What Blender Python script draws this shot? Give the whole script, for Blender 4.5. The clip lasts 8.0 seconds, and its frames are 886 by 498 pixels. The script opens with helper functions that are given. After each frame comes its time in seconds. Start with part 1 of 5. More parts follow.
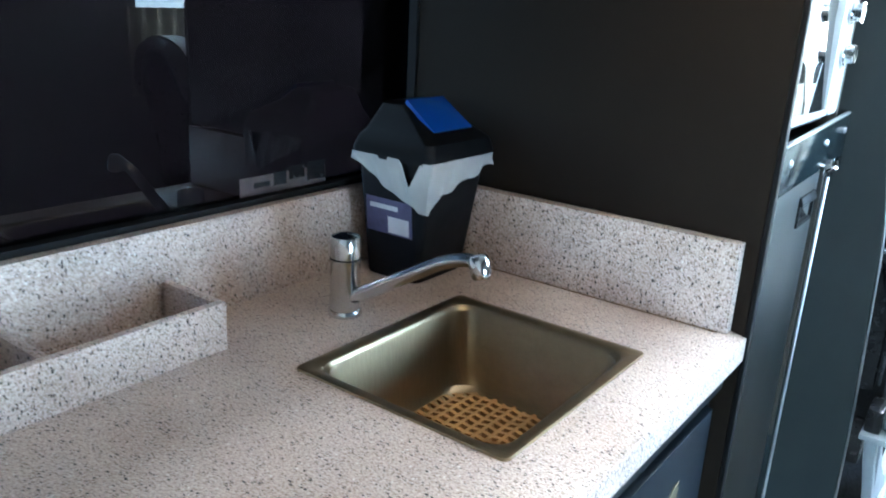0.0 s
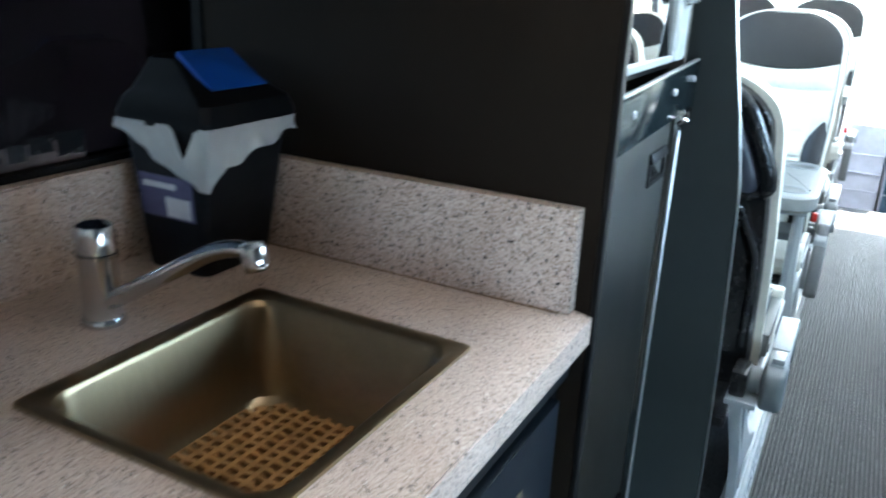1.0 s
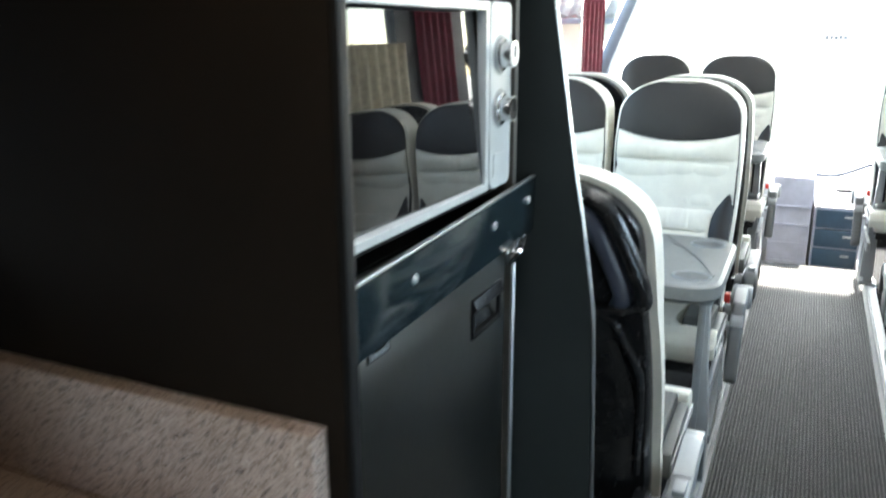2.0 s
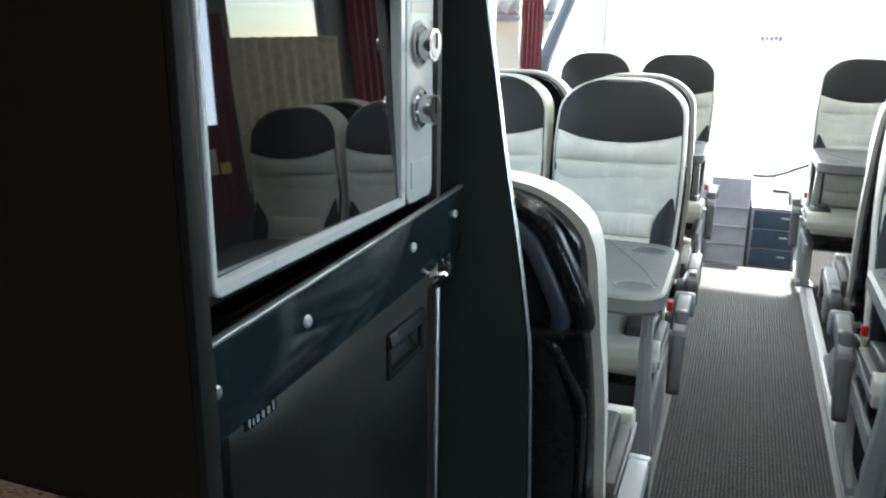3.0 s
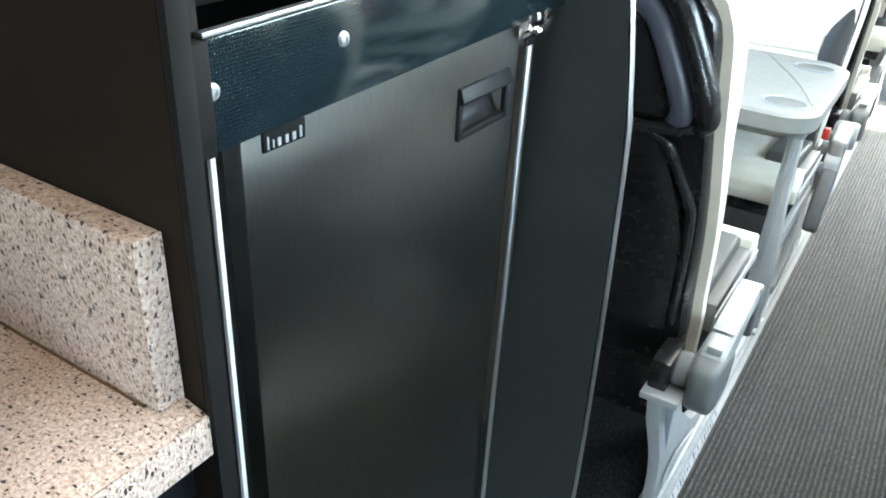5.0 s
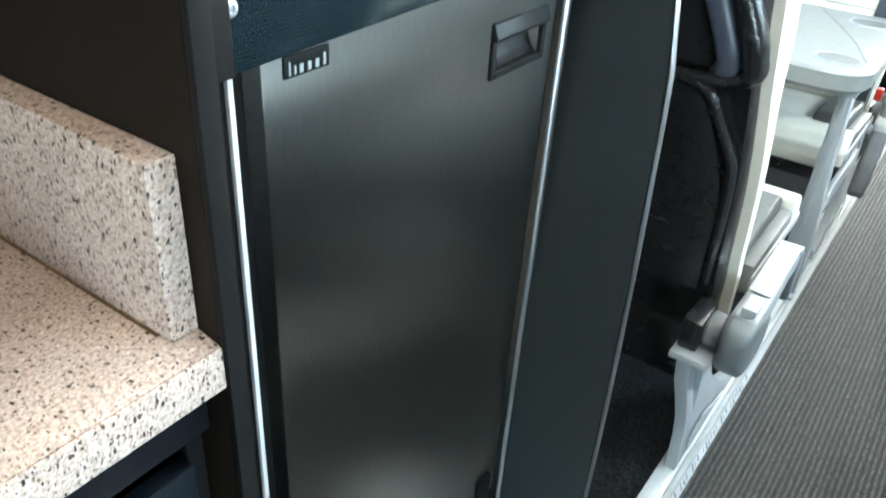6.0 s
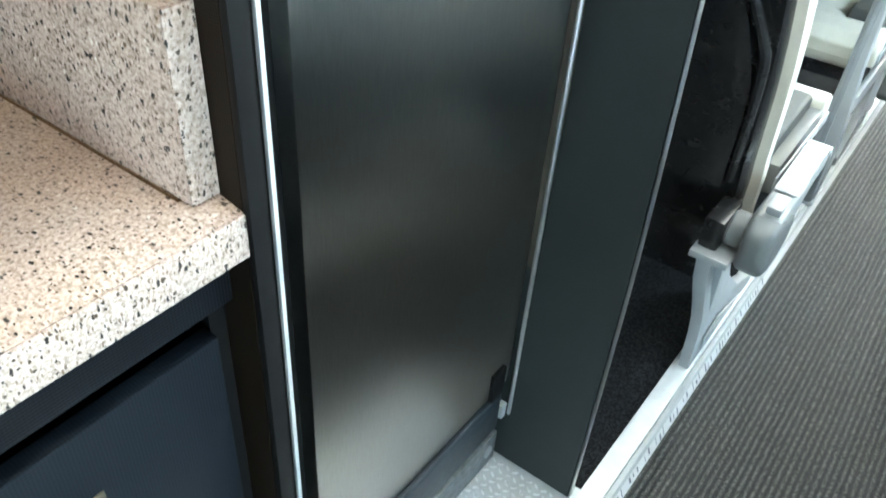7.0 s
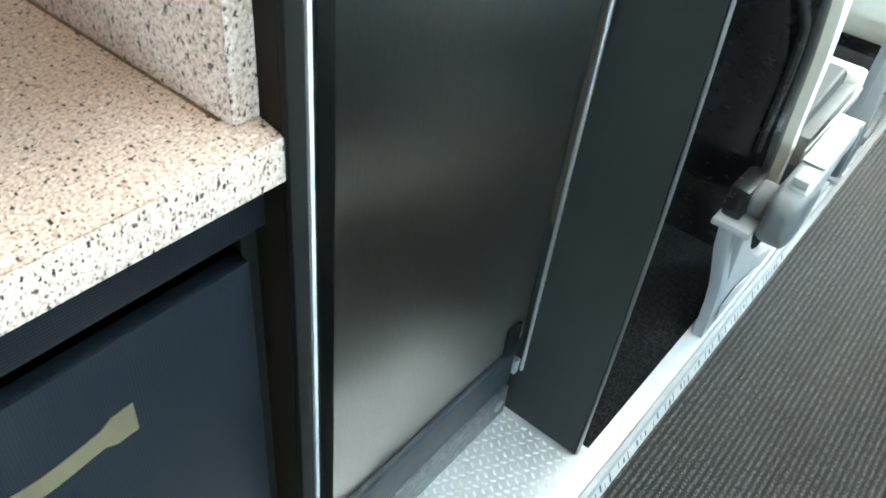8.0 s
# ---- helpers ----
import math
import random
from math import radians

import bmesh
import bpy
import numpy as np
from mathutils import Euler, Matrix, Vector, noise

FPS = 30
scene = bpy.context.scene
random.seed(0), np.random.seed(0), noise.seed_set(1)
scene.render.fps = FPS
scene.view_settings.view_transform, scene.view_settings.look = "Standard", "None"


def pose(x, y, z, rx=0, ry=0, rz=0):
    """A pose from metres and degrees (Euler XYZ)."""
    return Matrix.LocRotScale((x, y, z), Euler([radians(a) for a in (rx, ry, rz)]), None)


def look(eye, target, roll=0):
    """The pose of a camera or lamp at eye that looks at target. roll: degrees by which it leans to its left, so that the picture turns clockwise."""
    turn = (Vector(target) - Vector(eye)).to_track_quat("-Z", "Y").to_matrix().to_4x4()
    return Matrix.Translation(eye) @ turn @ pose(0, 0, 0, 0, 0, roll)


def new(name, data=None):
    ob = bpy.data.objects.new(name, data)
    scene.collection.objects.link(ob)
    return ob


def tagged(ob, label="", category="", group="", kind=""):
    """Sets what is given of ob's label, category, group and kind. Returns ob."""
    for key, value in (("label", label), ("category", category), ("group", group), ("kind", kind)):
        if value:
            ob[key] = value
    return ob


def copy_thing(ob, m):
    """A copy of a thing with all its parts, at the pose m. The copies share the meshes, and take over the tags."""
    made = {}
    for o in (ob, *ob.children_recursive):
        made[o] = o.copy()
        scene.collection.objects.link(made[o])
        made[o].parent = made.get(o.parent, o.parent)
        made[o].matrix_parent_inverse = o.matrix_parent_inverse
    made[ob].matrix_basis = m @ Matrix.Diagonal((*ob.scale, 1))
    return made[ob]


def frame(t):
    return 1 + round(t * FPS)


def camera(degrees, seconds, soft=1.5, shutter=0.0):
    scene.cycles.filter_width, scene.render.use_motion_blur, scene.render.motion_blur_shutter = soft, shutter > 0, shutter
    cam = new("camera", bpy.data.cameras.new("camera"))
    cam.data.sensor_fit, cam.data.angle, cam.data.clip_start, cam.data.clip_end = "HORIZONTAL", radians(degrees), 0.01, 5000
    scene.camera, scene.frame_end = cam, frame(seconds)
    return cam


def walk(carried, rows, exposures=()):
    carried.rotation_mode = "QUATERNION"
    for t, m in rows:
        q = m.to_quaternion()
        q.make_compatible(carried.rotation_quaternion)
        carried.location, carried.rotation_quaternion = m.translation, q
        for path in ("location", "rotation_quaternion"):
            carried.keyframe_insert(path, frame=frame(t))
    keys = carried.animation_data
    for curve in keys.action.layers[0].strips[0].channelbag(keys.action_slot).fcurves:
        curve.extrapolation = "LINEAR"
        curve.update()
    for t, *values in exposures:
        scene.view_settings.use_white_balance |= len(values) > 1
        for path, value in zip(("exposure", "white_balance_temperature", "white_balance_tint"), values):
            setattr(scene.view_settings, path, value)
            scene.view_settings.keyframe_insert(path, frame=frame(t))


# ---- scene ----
# ---------- camera ----------
cam = camera(58.6, 8.0, 1.8, 0.5)
PATH = [
    (0, (0.044, -0.121, 1.362), (-1.081, 1.416, 0.753), 3.0),
    (0.5, (0.045, -0.042, 1.33), (-1.039, 1.51, 0.684), 1.6),
    (1, (0.031, 0.109, 1.312), (-0.842, 1.782, 0.651), 2.6),
    (1.5, (0.069, 0.258, 1.343), (-0.723, 1.975, 0.69), 0.0),
    (2, (0.131, 0.47, 1.404), (-0.678, 2.22, 0.871), -0.2),
    (2.2, (0.139, 0.529, 1.415), (-0.676, 2.283, 0.904), 0.3),
    (3.3, (0.077, 0.677, 1.362), (-0.533, 2.489, 0.775), 1.5),
    (3.5, (0.073, 0.706, 1.336), (-0.513, 2.486, 0.637), 1.6),
    (4, (0.109, 0.734, 1.309), (-0.609, 2.375, 0.418), 2.8),
    (4.5, (0.132, 0.738, 1.294), (-0.759, 2.258, 0.348), 3.2),
    (4.7, (0.14, 0.739, 1.296), (-0.755, 2.249, 0.339), 3.1),
    (5.8, (0.14, 0.763, 1.274), (-0.798, 2.191, 0.235), 4.0),
    (6, (0.139, 0.762, 1.268), (-0.798, 2.168, 0.198), 3.9),
    (6.5, (0.13, 0.757, 1.248), (-0.777, 2.096, 0.071), 4.2),
    (7, (0.126, 0.756, 1.227), (-0.743, 2.051, -0.025), 4.6),
    (7.5, (0.133, 0.748, 1.22), (-0.724, 2.012, -0.071), 5.6),
    (8, (0.127, 0.734, 1.21), (-0.731, 1.969, -0.109), 7.2),
]
EXPOSURES = [(0, 5.0, 5600, 3), (0.6, 4.6, 5700, 4), (1.0, 4.12, 5950, 5), (1.5, 3.76, 6450, 8), (2.2, 3.22, 6850, 9), (3.5, 2.66, 6800, 7), (4.0, 3.58, 7250, 10), (4.5, 4.36, 7100, 9), (6.5, 4.66, 6900, 4), (8, 4.78, 6900, 2)]
walk(cam, [(t, look(eye, target, roll)) for t, eye, target, roll in PATH], EXPOSURES)

# ---------- world and sun ----------
SUN_ELEV, SUN_ROT = 39.5, 4.0
LED_COOL, LED_WARM = 1.55, 0.78  # strength of the added ceiling strips and of the assumed galley lamp
world = bpy.data.worlds.new("sky")
scene.world = world
world.use_nodes = True
wn = world.node_tree
sky = wn.nodes.new("ShaderNodeTexSky")
sky.sky_type = "NISHITA"
sky.sun_disc = False
sky.sun_elevation, sky.sun_rotation = radians(SUN_ELEV), radians(SUN_ROT)
wn.nodes["Background"].inputs["Strength"].default_value = 0.15
wn.links.new(sky.outputs["Color"], wn.nodes["Background"].inputs["Color"])
sun_data = bpy.data.lights.new("sun", "SUN")
sun_data.energy, sun_data.angle, sun_data.color = 5.0, radians(1.2), (1.0, 0.97, 0.93)
sun = new("sun", sun_data)
sun_dir = Vector((math.sin(radians(SUN_ROT)) * math.cos(radians(SUN_ELEV)), math.cos(radians(SUN_ROT)) * math.cos(radians(SUN_ELEV)), math.sin(radians(SUN_ELEV))))
sun.matrix_basis = look(sun_dir * 30, (0, 0, 0))
# the sky's light in the windscreen and the side window, and an added fill lamp low across from the galley
for name, eye, to, w, h, watts, tone in (
    ("windscreen_daylight", (0.21, 7.63, 1.2), (0.21, 0, 1.2), 2.4, 1.6, 26, (0.88, 0.94, 1.0)),
    ("side_window_daylight", (1.53, 2.55, 1.50), (-1, 1.30, 1.05), 1.1, 0.60, 2.6, (0.60, 0.79, 1.0)),
    ("door_window_daylight", (1.53, 0.45, 0.60), (-0.5, 0.55, 0.86), 0.8, 0.40, 1.1, (0.46, 0.72, 1.0)),
):
    a = bpy.data.lights.new(name, "AREA")
    a.shape, a.size, a.size_y, a.energy, a.color = "RECTANGLE", w, h, watts, tone
    new(name, a).matrix_basis = look(eye, to)


# ---------- mesh helpers ----------
def add_box(bm, x0, x1, y0, y1, z0, z1, bevel=0.0, seg=2):
    """An axis-aligned box, its edges rounded, added to bm."""
    b = bmesh.new()
    vs = [b.verts.new((x, y, z)) for x in (x0, x1) for y in (y0, y1) for z in (z0, z1)]
    for f in ((0, 1, 3, 2), (4, 6, 7, 5), (0, 4, 5, 1), (2, 3, 7, 6), (0, 2, 6, 4), (1, 5, 7, 3)):
        b.faces.new([vs[i] for i in f])
    if bevel:
        bmesh.ops.bevel(b, geom=list(b.edges), offset=bevel, segments=seg, profile=0.6, affect="EDGES")
    merge(bm, b)
    return bm


def merge(bm, b):
    """Adds b to bm and frees b."""
    m = bpy.data.meshes.new("tmp")
    b.to_mesh(m)
    b.free()
    bm.from_mesh(m)
    bpy.data.meshes.remove(m)


def box(x0, x1, y0, y1, z0, z1, bevel=0.0, seg=2):
    return add_box(bmesh.new(), x0, x1, y0, y1, z0, z1, bevel, seg)


def prism(poly, axis, a, b, bevel=0.0, seg=2):
    """A closed polygon of (u, v) pairs swept along an axis from a to b: axis x takes (y, z), y takes (x, z), z takes (x, y)."""
    bm = bmesh.new()
    put = {"x": lambda u, v, w: (w, u, v), "y": lambda u, v, w: (u, w, v), "z": lambda u, v, w: (u, v, w)}[axis]
    lo = [bm.verts.new(put(u, v, a)) for u, v in poly]
    hi = [bm.verts.new(put(u, v, b)) for u, v in poly]
    n = len(poly)
    bm.faces.new(lo), bm.faces.new(hi[::-1])
    for i in range(n):
        bm.faces.new((lo[i], hi[i], hi[(i + 1) % n], lo[(i + 1) % n]))
    bmesh.ops.recalc_face_normals(bm, faces=list(bm.faces))
    if bevel:
        es = [e for e in bm.edges if len(e.link_faces) == 2 and e.calc_face_angle() > 0.5]
        bmesh.ops.bevel(bm, geom=es, offset=bevel, segments=seg, profile=0.6, affect="EDGES")
    return bm


def smooth_path(pts, n=8):
    """A Catmull-Rom curve through pts."""
    p = [Vector(q) for q in pts]
    p = [2 * p[0] - p[1]] + p + [2 * p[-1] - p[-2]]
    out = []
    for i in range(1, len(p) - 2):
        for k in range(n):
            t = k / n
            a, b, c, d = p[i - 1], p[i], p[i + 1], p[i + 2]
            out.append(0.5 * (2 * b + (c - a) * t + (2 * a - 5 * b + 4 * c - d) * t * t + (3 * b - a - 3 * c + d) * t ** 3))
    return out + [p[-2]]


def sweep(pts, rx, ry=None, seg=10, bm=None, up=(0, 0, 1)):
    """A tube of elliptic section along pts, with closed ends; rx may be a list of radii."""
    bm = bm or bmesh.new()
    ry = rx if ry is None else ry
    n, rings = len(pts), []
    for i, p in enumerate(pts):
        p = Vector(p)
        d = (Vector(pts[min(i + 1, n - 1)]) - Vector(pts[max(i - 1, 0)])).normalized()
        s = d.cross(Vector(up))
        s = s.normalized() if s.length > 1e-4 else Vector((1, 0, 0))
        u = s.cross(d)
        a = rx[i] if isinstance(rx, (list, tuple)) else rx
        b = ry[i] if isinstance(ry, (list, tuple)) else ry
        rings.append([bm.verts.new(p + s * a * math.cos(2 * math.pi * k / seg) + u * b * math.sin(2 * math.pi * k / seg)) for k in range(seg)])
    for r0, r1 in zip(rings, rings[1:]):
        for k in range(seg):
            bm.faces.new((r0[k], r0[(k + 1) % seg], r1[(k + 1) % seg], r1[k]))
    bm.faces.new(rings[0][::-1]), bm.faces.new(rings[-1])
    return bm


def lathe(profile, seg=24, centre=(0, 0, 0)):
    """A solid of revolution about z from (radius, height) pairs."""
    bm = bmesh.new()
    c, rings = Vector(centre), []
    for r, z in profile:
        rings.append([bm.verts.new(c + Vector((max(r, 1e-4) * math.cos(2 * math.pi * k / seg), max(r, 1e-4) * math.sin(2 * math.pi * k / seg), z))) for k in range(seg)])
    for r0, r1 in zip(rings, rings[1:]):
        for k in range(seg):
            bm.faces.new((r0[k], r0[(k + 1) % seg], r1[(k + 1) % seg], r1[k]))
    bm.faces.new(rings[0][::-1]), bm.faces.new(rings[-1])
    return bm


def turned(bm, m):
    bmesh.ops.transform(bm, matrix=m, verts=list(bm.verts))
    return bm


def sheet(fn, nu, nv, closed=True, depth=None):
    """A grid surface from fn(u, v) with u, v from 0 to 1; depth, a vector, gives it a back and sides."""
    bm = bmesh.new()
    g = [[bm.verts.new(fn(i / nu, j / nv)) for j in range(nv + 1)] for i in range(nu + 1)]
    for i in range(nu):
        for j in range(nv):
            bm.faces.new((g[i][j], g[i + 1][j], g[i + 1][j + 1], g[i][j + 1]))
    if depth is not None:
        geom = bmesh.ops.extrude_face_region(bm, geom=list(bm.faces))
        bmesh.ops.translate(bm, vec=Vector(depth), verts=[v for v in geom["geom"] if isinstance(v, bmesh.types.BMVert)])
        bmesh.ops.recalc_face_normals(bm, faces=list(bm.faces))
    return bm


def mesh_of(name, bm, mat, smooth=35):
    bmesh.ops.recalc_face_normals(bm, faces=list(bm.faces))
    me = bpy.data.meshes.new(name)
    bm.to_mesh(me)
    bm.free()
    me.materials.append(mat)
    if smooth:
        me.polygons.foreach_set("use_smooth", [True] * len(me.polygons))
        me.set_sharp_from_angle(angle=radians(smooth))
    return me


def thing(name, at, label, category, group="", kind=""):
    """An Empty at the base of a thing of several parts."""
    ob = new(name)
    ob.empty_display_size = 0.05
    ob.matrix_basis = Matrix.Translation(at)
    return tagged(ob, label, category, group, kind)


def part(name, bm, mat, parent, label="", smooth=35):
    """One mesh under a thing or under a part. Its vertices are in the frame that the thing had when it was built at the world's origin, or in the world's."""
    ob = new(name, mesh_of(name, bm, mat, smooth))
    ob.parent = parent
    if not parent.parent:
        ob.matrix_parent_inverse = parent.matrix_basis.inverted()
    return tagged(ob, label)


def solid(name, bm, mat, label, category, kind="", group="", smooth=35):
    return tagged(new(name, mesh_of(name, bm, mat, smooth)), label, category, group, kind)


# ---------- materials ----------
class Nodes:
    """A short way to write a node material."""

    def __init__(self, name, base=(0.5, 0.5, 0.5), rough=0.5, metal=0.0, spec=0.5):
        self.mat = bpy.data.materials.new(name)
        self.mat.use_nodes = True
        self.t = self.mat.node_tree
        self.b = self.t.nodes["Principled BSDF"]
        self.set("Base Color", (*base, 1)), self.set("Roughness", rough), self.set("Metallic", metal), self.set("Specular IOR Level", spec)
        self.co = self.add("ShaderNodeTexCoord").outputs["Object"]

    def add(self, kind, **values):
        n = self.t.nodes.new(kind)
        for k, v in values.items():
            n.inputs[k.replace("_", " ")].default_value = v
        return n

    def set(self, key, v):
        self.b.inputs[key].default_value = v

    def link(self, a, b):
        self.t.links.new(a, b)

    def noise(self, scale, detail=4.0, rough=0.6, stretch=None):
        n = self.add("ShaderNodeTexNoise", Scale=scale, Detail=detail, Roughness=rough)
        self.link(self.stretched(stretch) if stretch else self.co, n.inputs["Vector"])
        return n.outputs["Fac"]

    def stretched(self, s):
        m = self.t.nodes.new("ShaderNodeMapping")
        m.inputs["Scale"].default_value = s
        self.link(self.co, m.inputs["Vector"])
        return m.outputs["Vector"]

    def ramp(self, fac, *stops):
        r = self.t.nodes.new("ShaderNodeValToRGB")
        e = r.color_ramp.elements
        while len(e) < len(stops):
            e.new(0.5)
        for el, (p, c) in zip(e, stops):
            el.position, el.color = p, (*c, 1) if len(c) == 3 else c
        self.link(fac, r.inputs["Fac"])
        return r.outputs["Color"]

    def mix(self, fac, a, b, how="MIX"):
        m = self.t.nodes.new("ShaderNodeMix")
        m.data_type, m.blend_type = "RGBA", how
        for k, v in ((0, fac), (6, a), (7, b)):
            if isinstance(v, (int, float)):
                m.inputs[k].default_value = v
            elif isinstance(v, tuple):
                m.inputs[k].default_value = (*v, 1)
            else:
                self.link(v, m.inputs[k])
        return m.outputs[2]

    def math(self, op, a, b=0.0):
        m = self.t.nodes.new("ShaderNodeMath")
        m.operation = op
        for k, v in ((0, a), (1, b)):
            if isinstance(v, (int, float)):
                m.inputs[k].default_value = v
            else:
                self.link(v, m.inputs[k])
        return m.outputs[0]

    def colour(self, out):
        self.link(out, self.b.inputs["Base Color"])

    def roughness(self, fac, lo, hi):
        m = self.t.nodes.new("ShaderNodeMapRange")
        m.inputs["To Min"].default_value, m.inputs["To Max"].default_value = lo, hi
        self.link(fac, m.inputs["Value"])
        self.link(m.outputs["Result"], self.b.inputs["Roughness"])

    def bump(self, height, strength=0.3, distance=0.002):
        n = self.add("ShaderNodeBump", Strength=strength, Distance=distance)
        self.link(height, n.inputs["Height"])
        if self.b.inputs["Normal"].is_linked:
            self.link(self.b.inputs["Normal"].links[0].from_socket, n.inputs["Normal"])
        self.link(n.outputs["Normal"], self.b.inputs["Normal"])

    def voronoi(self, scale, feature="F1", stretch=None, out="Distance", rand=1.0):
        v = self.t.nodes.new("ShaderNodeTexVoronoi")
        v.feature = feature
        v.inputs["Scale"].default_value = scale
        v.inputs["Randomness"].default_value = rand
        self.link(self.stretched(stretch) if stretch else self.co, v.inputs["Vector"])
        return v.outputs[out]

    def axis(self, k):
        s = self.t.nodes.new("ShaderNodeSeparateXYZ")
        self.link(self.co, s.inputs[0])
        return s.outputs[k]



def plain(name, base, rough=0.5, metal=0.0, vary=0.12, scale=14.0, grain=350.0, bump=0.12, spec=0.5):
    """A painted, moulded or metal surface, with slight blotches, wear in the gloss and a fine grain."""
    n = Nodes(name, base, rough, metal, spec)
    big = n.noise(scale, 5)
    lo, hi = tuple(c * (1 - vary) for c in base), tuple(min(1, c * (1 + vary)) for c in base)
    n.colour(n.ramp(big, (0.3, lo), (0.7, hi)))
    n.roughness(n.noise(scale * 2.3, 6), max(0.02, rough - 0.1), min(1, rough + 0.12))
    if bump:
        n.bump(n.noise(grain, 3), bump, 0.0006)
    return n.mat


def laminate():
    """Worktop laminate: pale stone with brown, black and white flecks."""
    n = Nodes("speckled_laminate", (0.5, 0.46, 0.42), 0.38)
    base = n.ramp(n.noise(330, 3, 0.6), (0.34, (0.35, 0.262, 0.205)), (0.5, (0.60, 0.482, 0.415)), (0.66, (0.72, 0.64, 0.585)))
    base = n.mix(n.ramp(n.noise(150, 3, 0.6), (0.50, (0, 0, 0)), (0.64, (0.30, 0.30, 0.30))), base, (0.38, 0.29, 0.22))
    jit = n.noise(480, 3)
    for scale, cut, col, stretch, share in ((240, 0.25, (0.20, 0.135, 0.09), (0.8, 1.5, 0.62), 0.35), (140, 0.18, (0.80, 0.76, 0.71), (1.3, 0.9, 1), 0.72), (150, 0.24, (0.022, 0.017, 0.014), (0.85, 1.5, 0.65), 0.34), (205, 0.19, (0.07, 0.046, 0.03), (1.4, 0.8, 0.7), 0.45)):
        d = n.voronoi(scale, stretch=stretch)
        rnd = n.t.nodes.new("ShaderNodeSeparateColor")
        n.link(n.voronoi(scale, stretch=stretch, out="Color"), rnd.inputs[0])
        keep = n.math("GREATER_THAN", rnd.outputs[0], share)
        size = n.math("MULTIPLY", rnd.outputs[1], cut)
        fleck = n.math("MULTIPLY", n.math("LESS_THAN", n.math("ADD", d, n.math("MULTIPLY", n.math("SUBTRACT", jit, 0.5), 0.75)), n.math("ADD", size, 0.07)), keep)
        base = n.mix(fleck, base, col)
    stain = n.noise(7, 5)
    base = n.mix(n.ramp(stain, (0.45, (0, 0, 0)), (0.75, (0.35, 0.35, 0.35))), base, (0.36, 0.26, 0.18), "MULTIPLY")
    n.colour(base)
    n.roughness(n.noise(30, 5), 0.28, 0.46)
    n.bump(n.noise(600, 3), 0.1, 0.0004)
    return n.mat


def embossed(name, base, pitch=0.0032, rough=0.42, axes=(1, 2), spec=0.3, contrast=0.45, relief=0.16):
    """Panel vinyl with a fine diagonal carbon-fibre weave."""
    n = Nodes(name, base, rough, 0, spec)
    a, b = n.axis(axes[0]), n.axis(axes[1])
    k = 2 * math.pi / (pitch * 1.414)
    one = n.math("SINE", n.math("MULTIPLY", n.math("ADD", a, b), k))
    two = n.math("SINE", n.math("MULTIPLY", n.math("SUBTRACT", a, b), k))
    h = n.math("MULTIPLY_ADD", n.math("MULTIPLY", one, two), 0.5)
    wear = n.noise(7, 6)
    lo, hi = tuple(c * (1 - contrast) for c in base), tuple(c * (1 + contrast) for c in base)
    n.colour(n.mix(n.ramp(wear, (0.35, (0, 0, 0)), (0.7, (0.25, 0.25, 0.25))), n.mix(h, lo, hi), tuple(c * 1.35 for c in base)))
    n.bump(h, relief, 0.0004)
    n.roughness(n.noise(9, 5), max(0.03, rough - 0.07), rough + 0.10)
    return n.mat


def brushed(name, base, rough, stretch, metal=1.0, grain=0.0):
    """Brushed sheet metal: fine streaks along one axis, smears in the gloss."""
    n = Nodes(name, base, rough, metal)
    streak = n.noise(40, 6, 0.7, stretch)
    n.colour(n.ramp(streak, (0.25, tuple(c * 0.86 for c in base)), (0.75, tuple(min(1, c * 1.1) for c in base))))
    n.roughness(n.noise(5, 6), rough - (0.03 if grain else 0.06), rough + (0.05 if grain else 0.1))
    n.bump(streak, 0.05 if grain else 0.08, 0.0004)
    if grain:  # the brushing spreads reflections sideways
        t = n.add("ShaderNodeTangent")
        t.direction_type, t.axis = "RADIAL", "Z"
        n.link(t.outputs[0], n.b.inputs["Tangent"])
        n.set("Anisotropic", grain)
    return n.mat


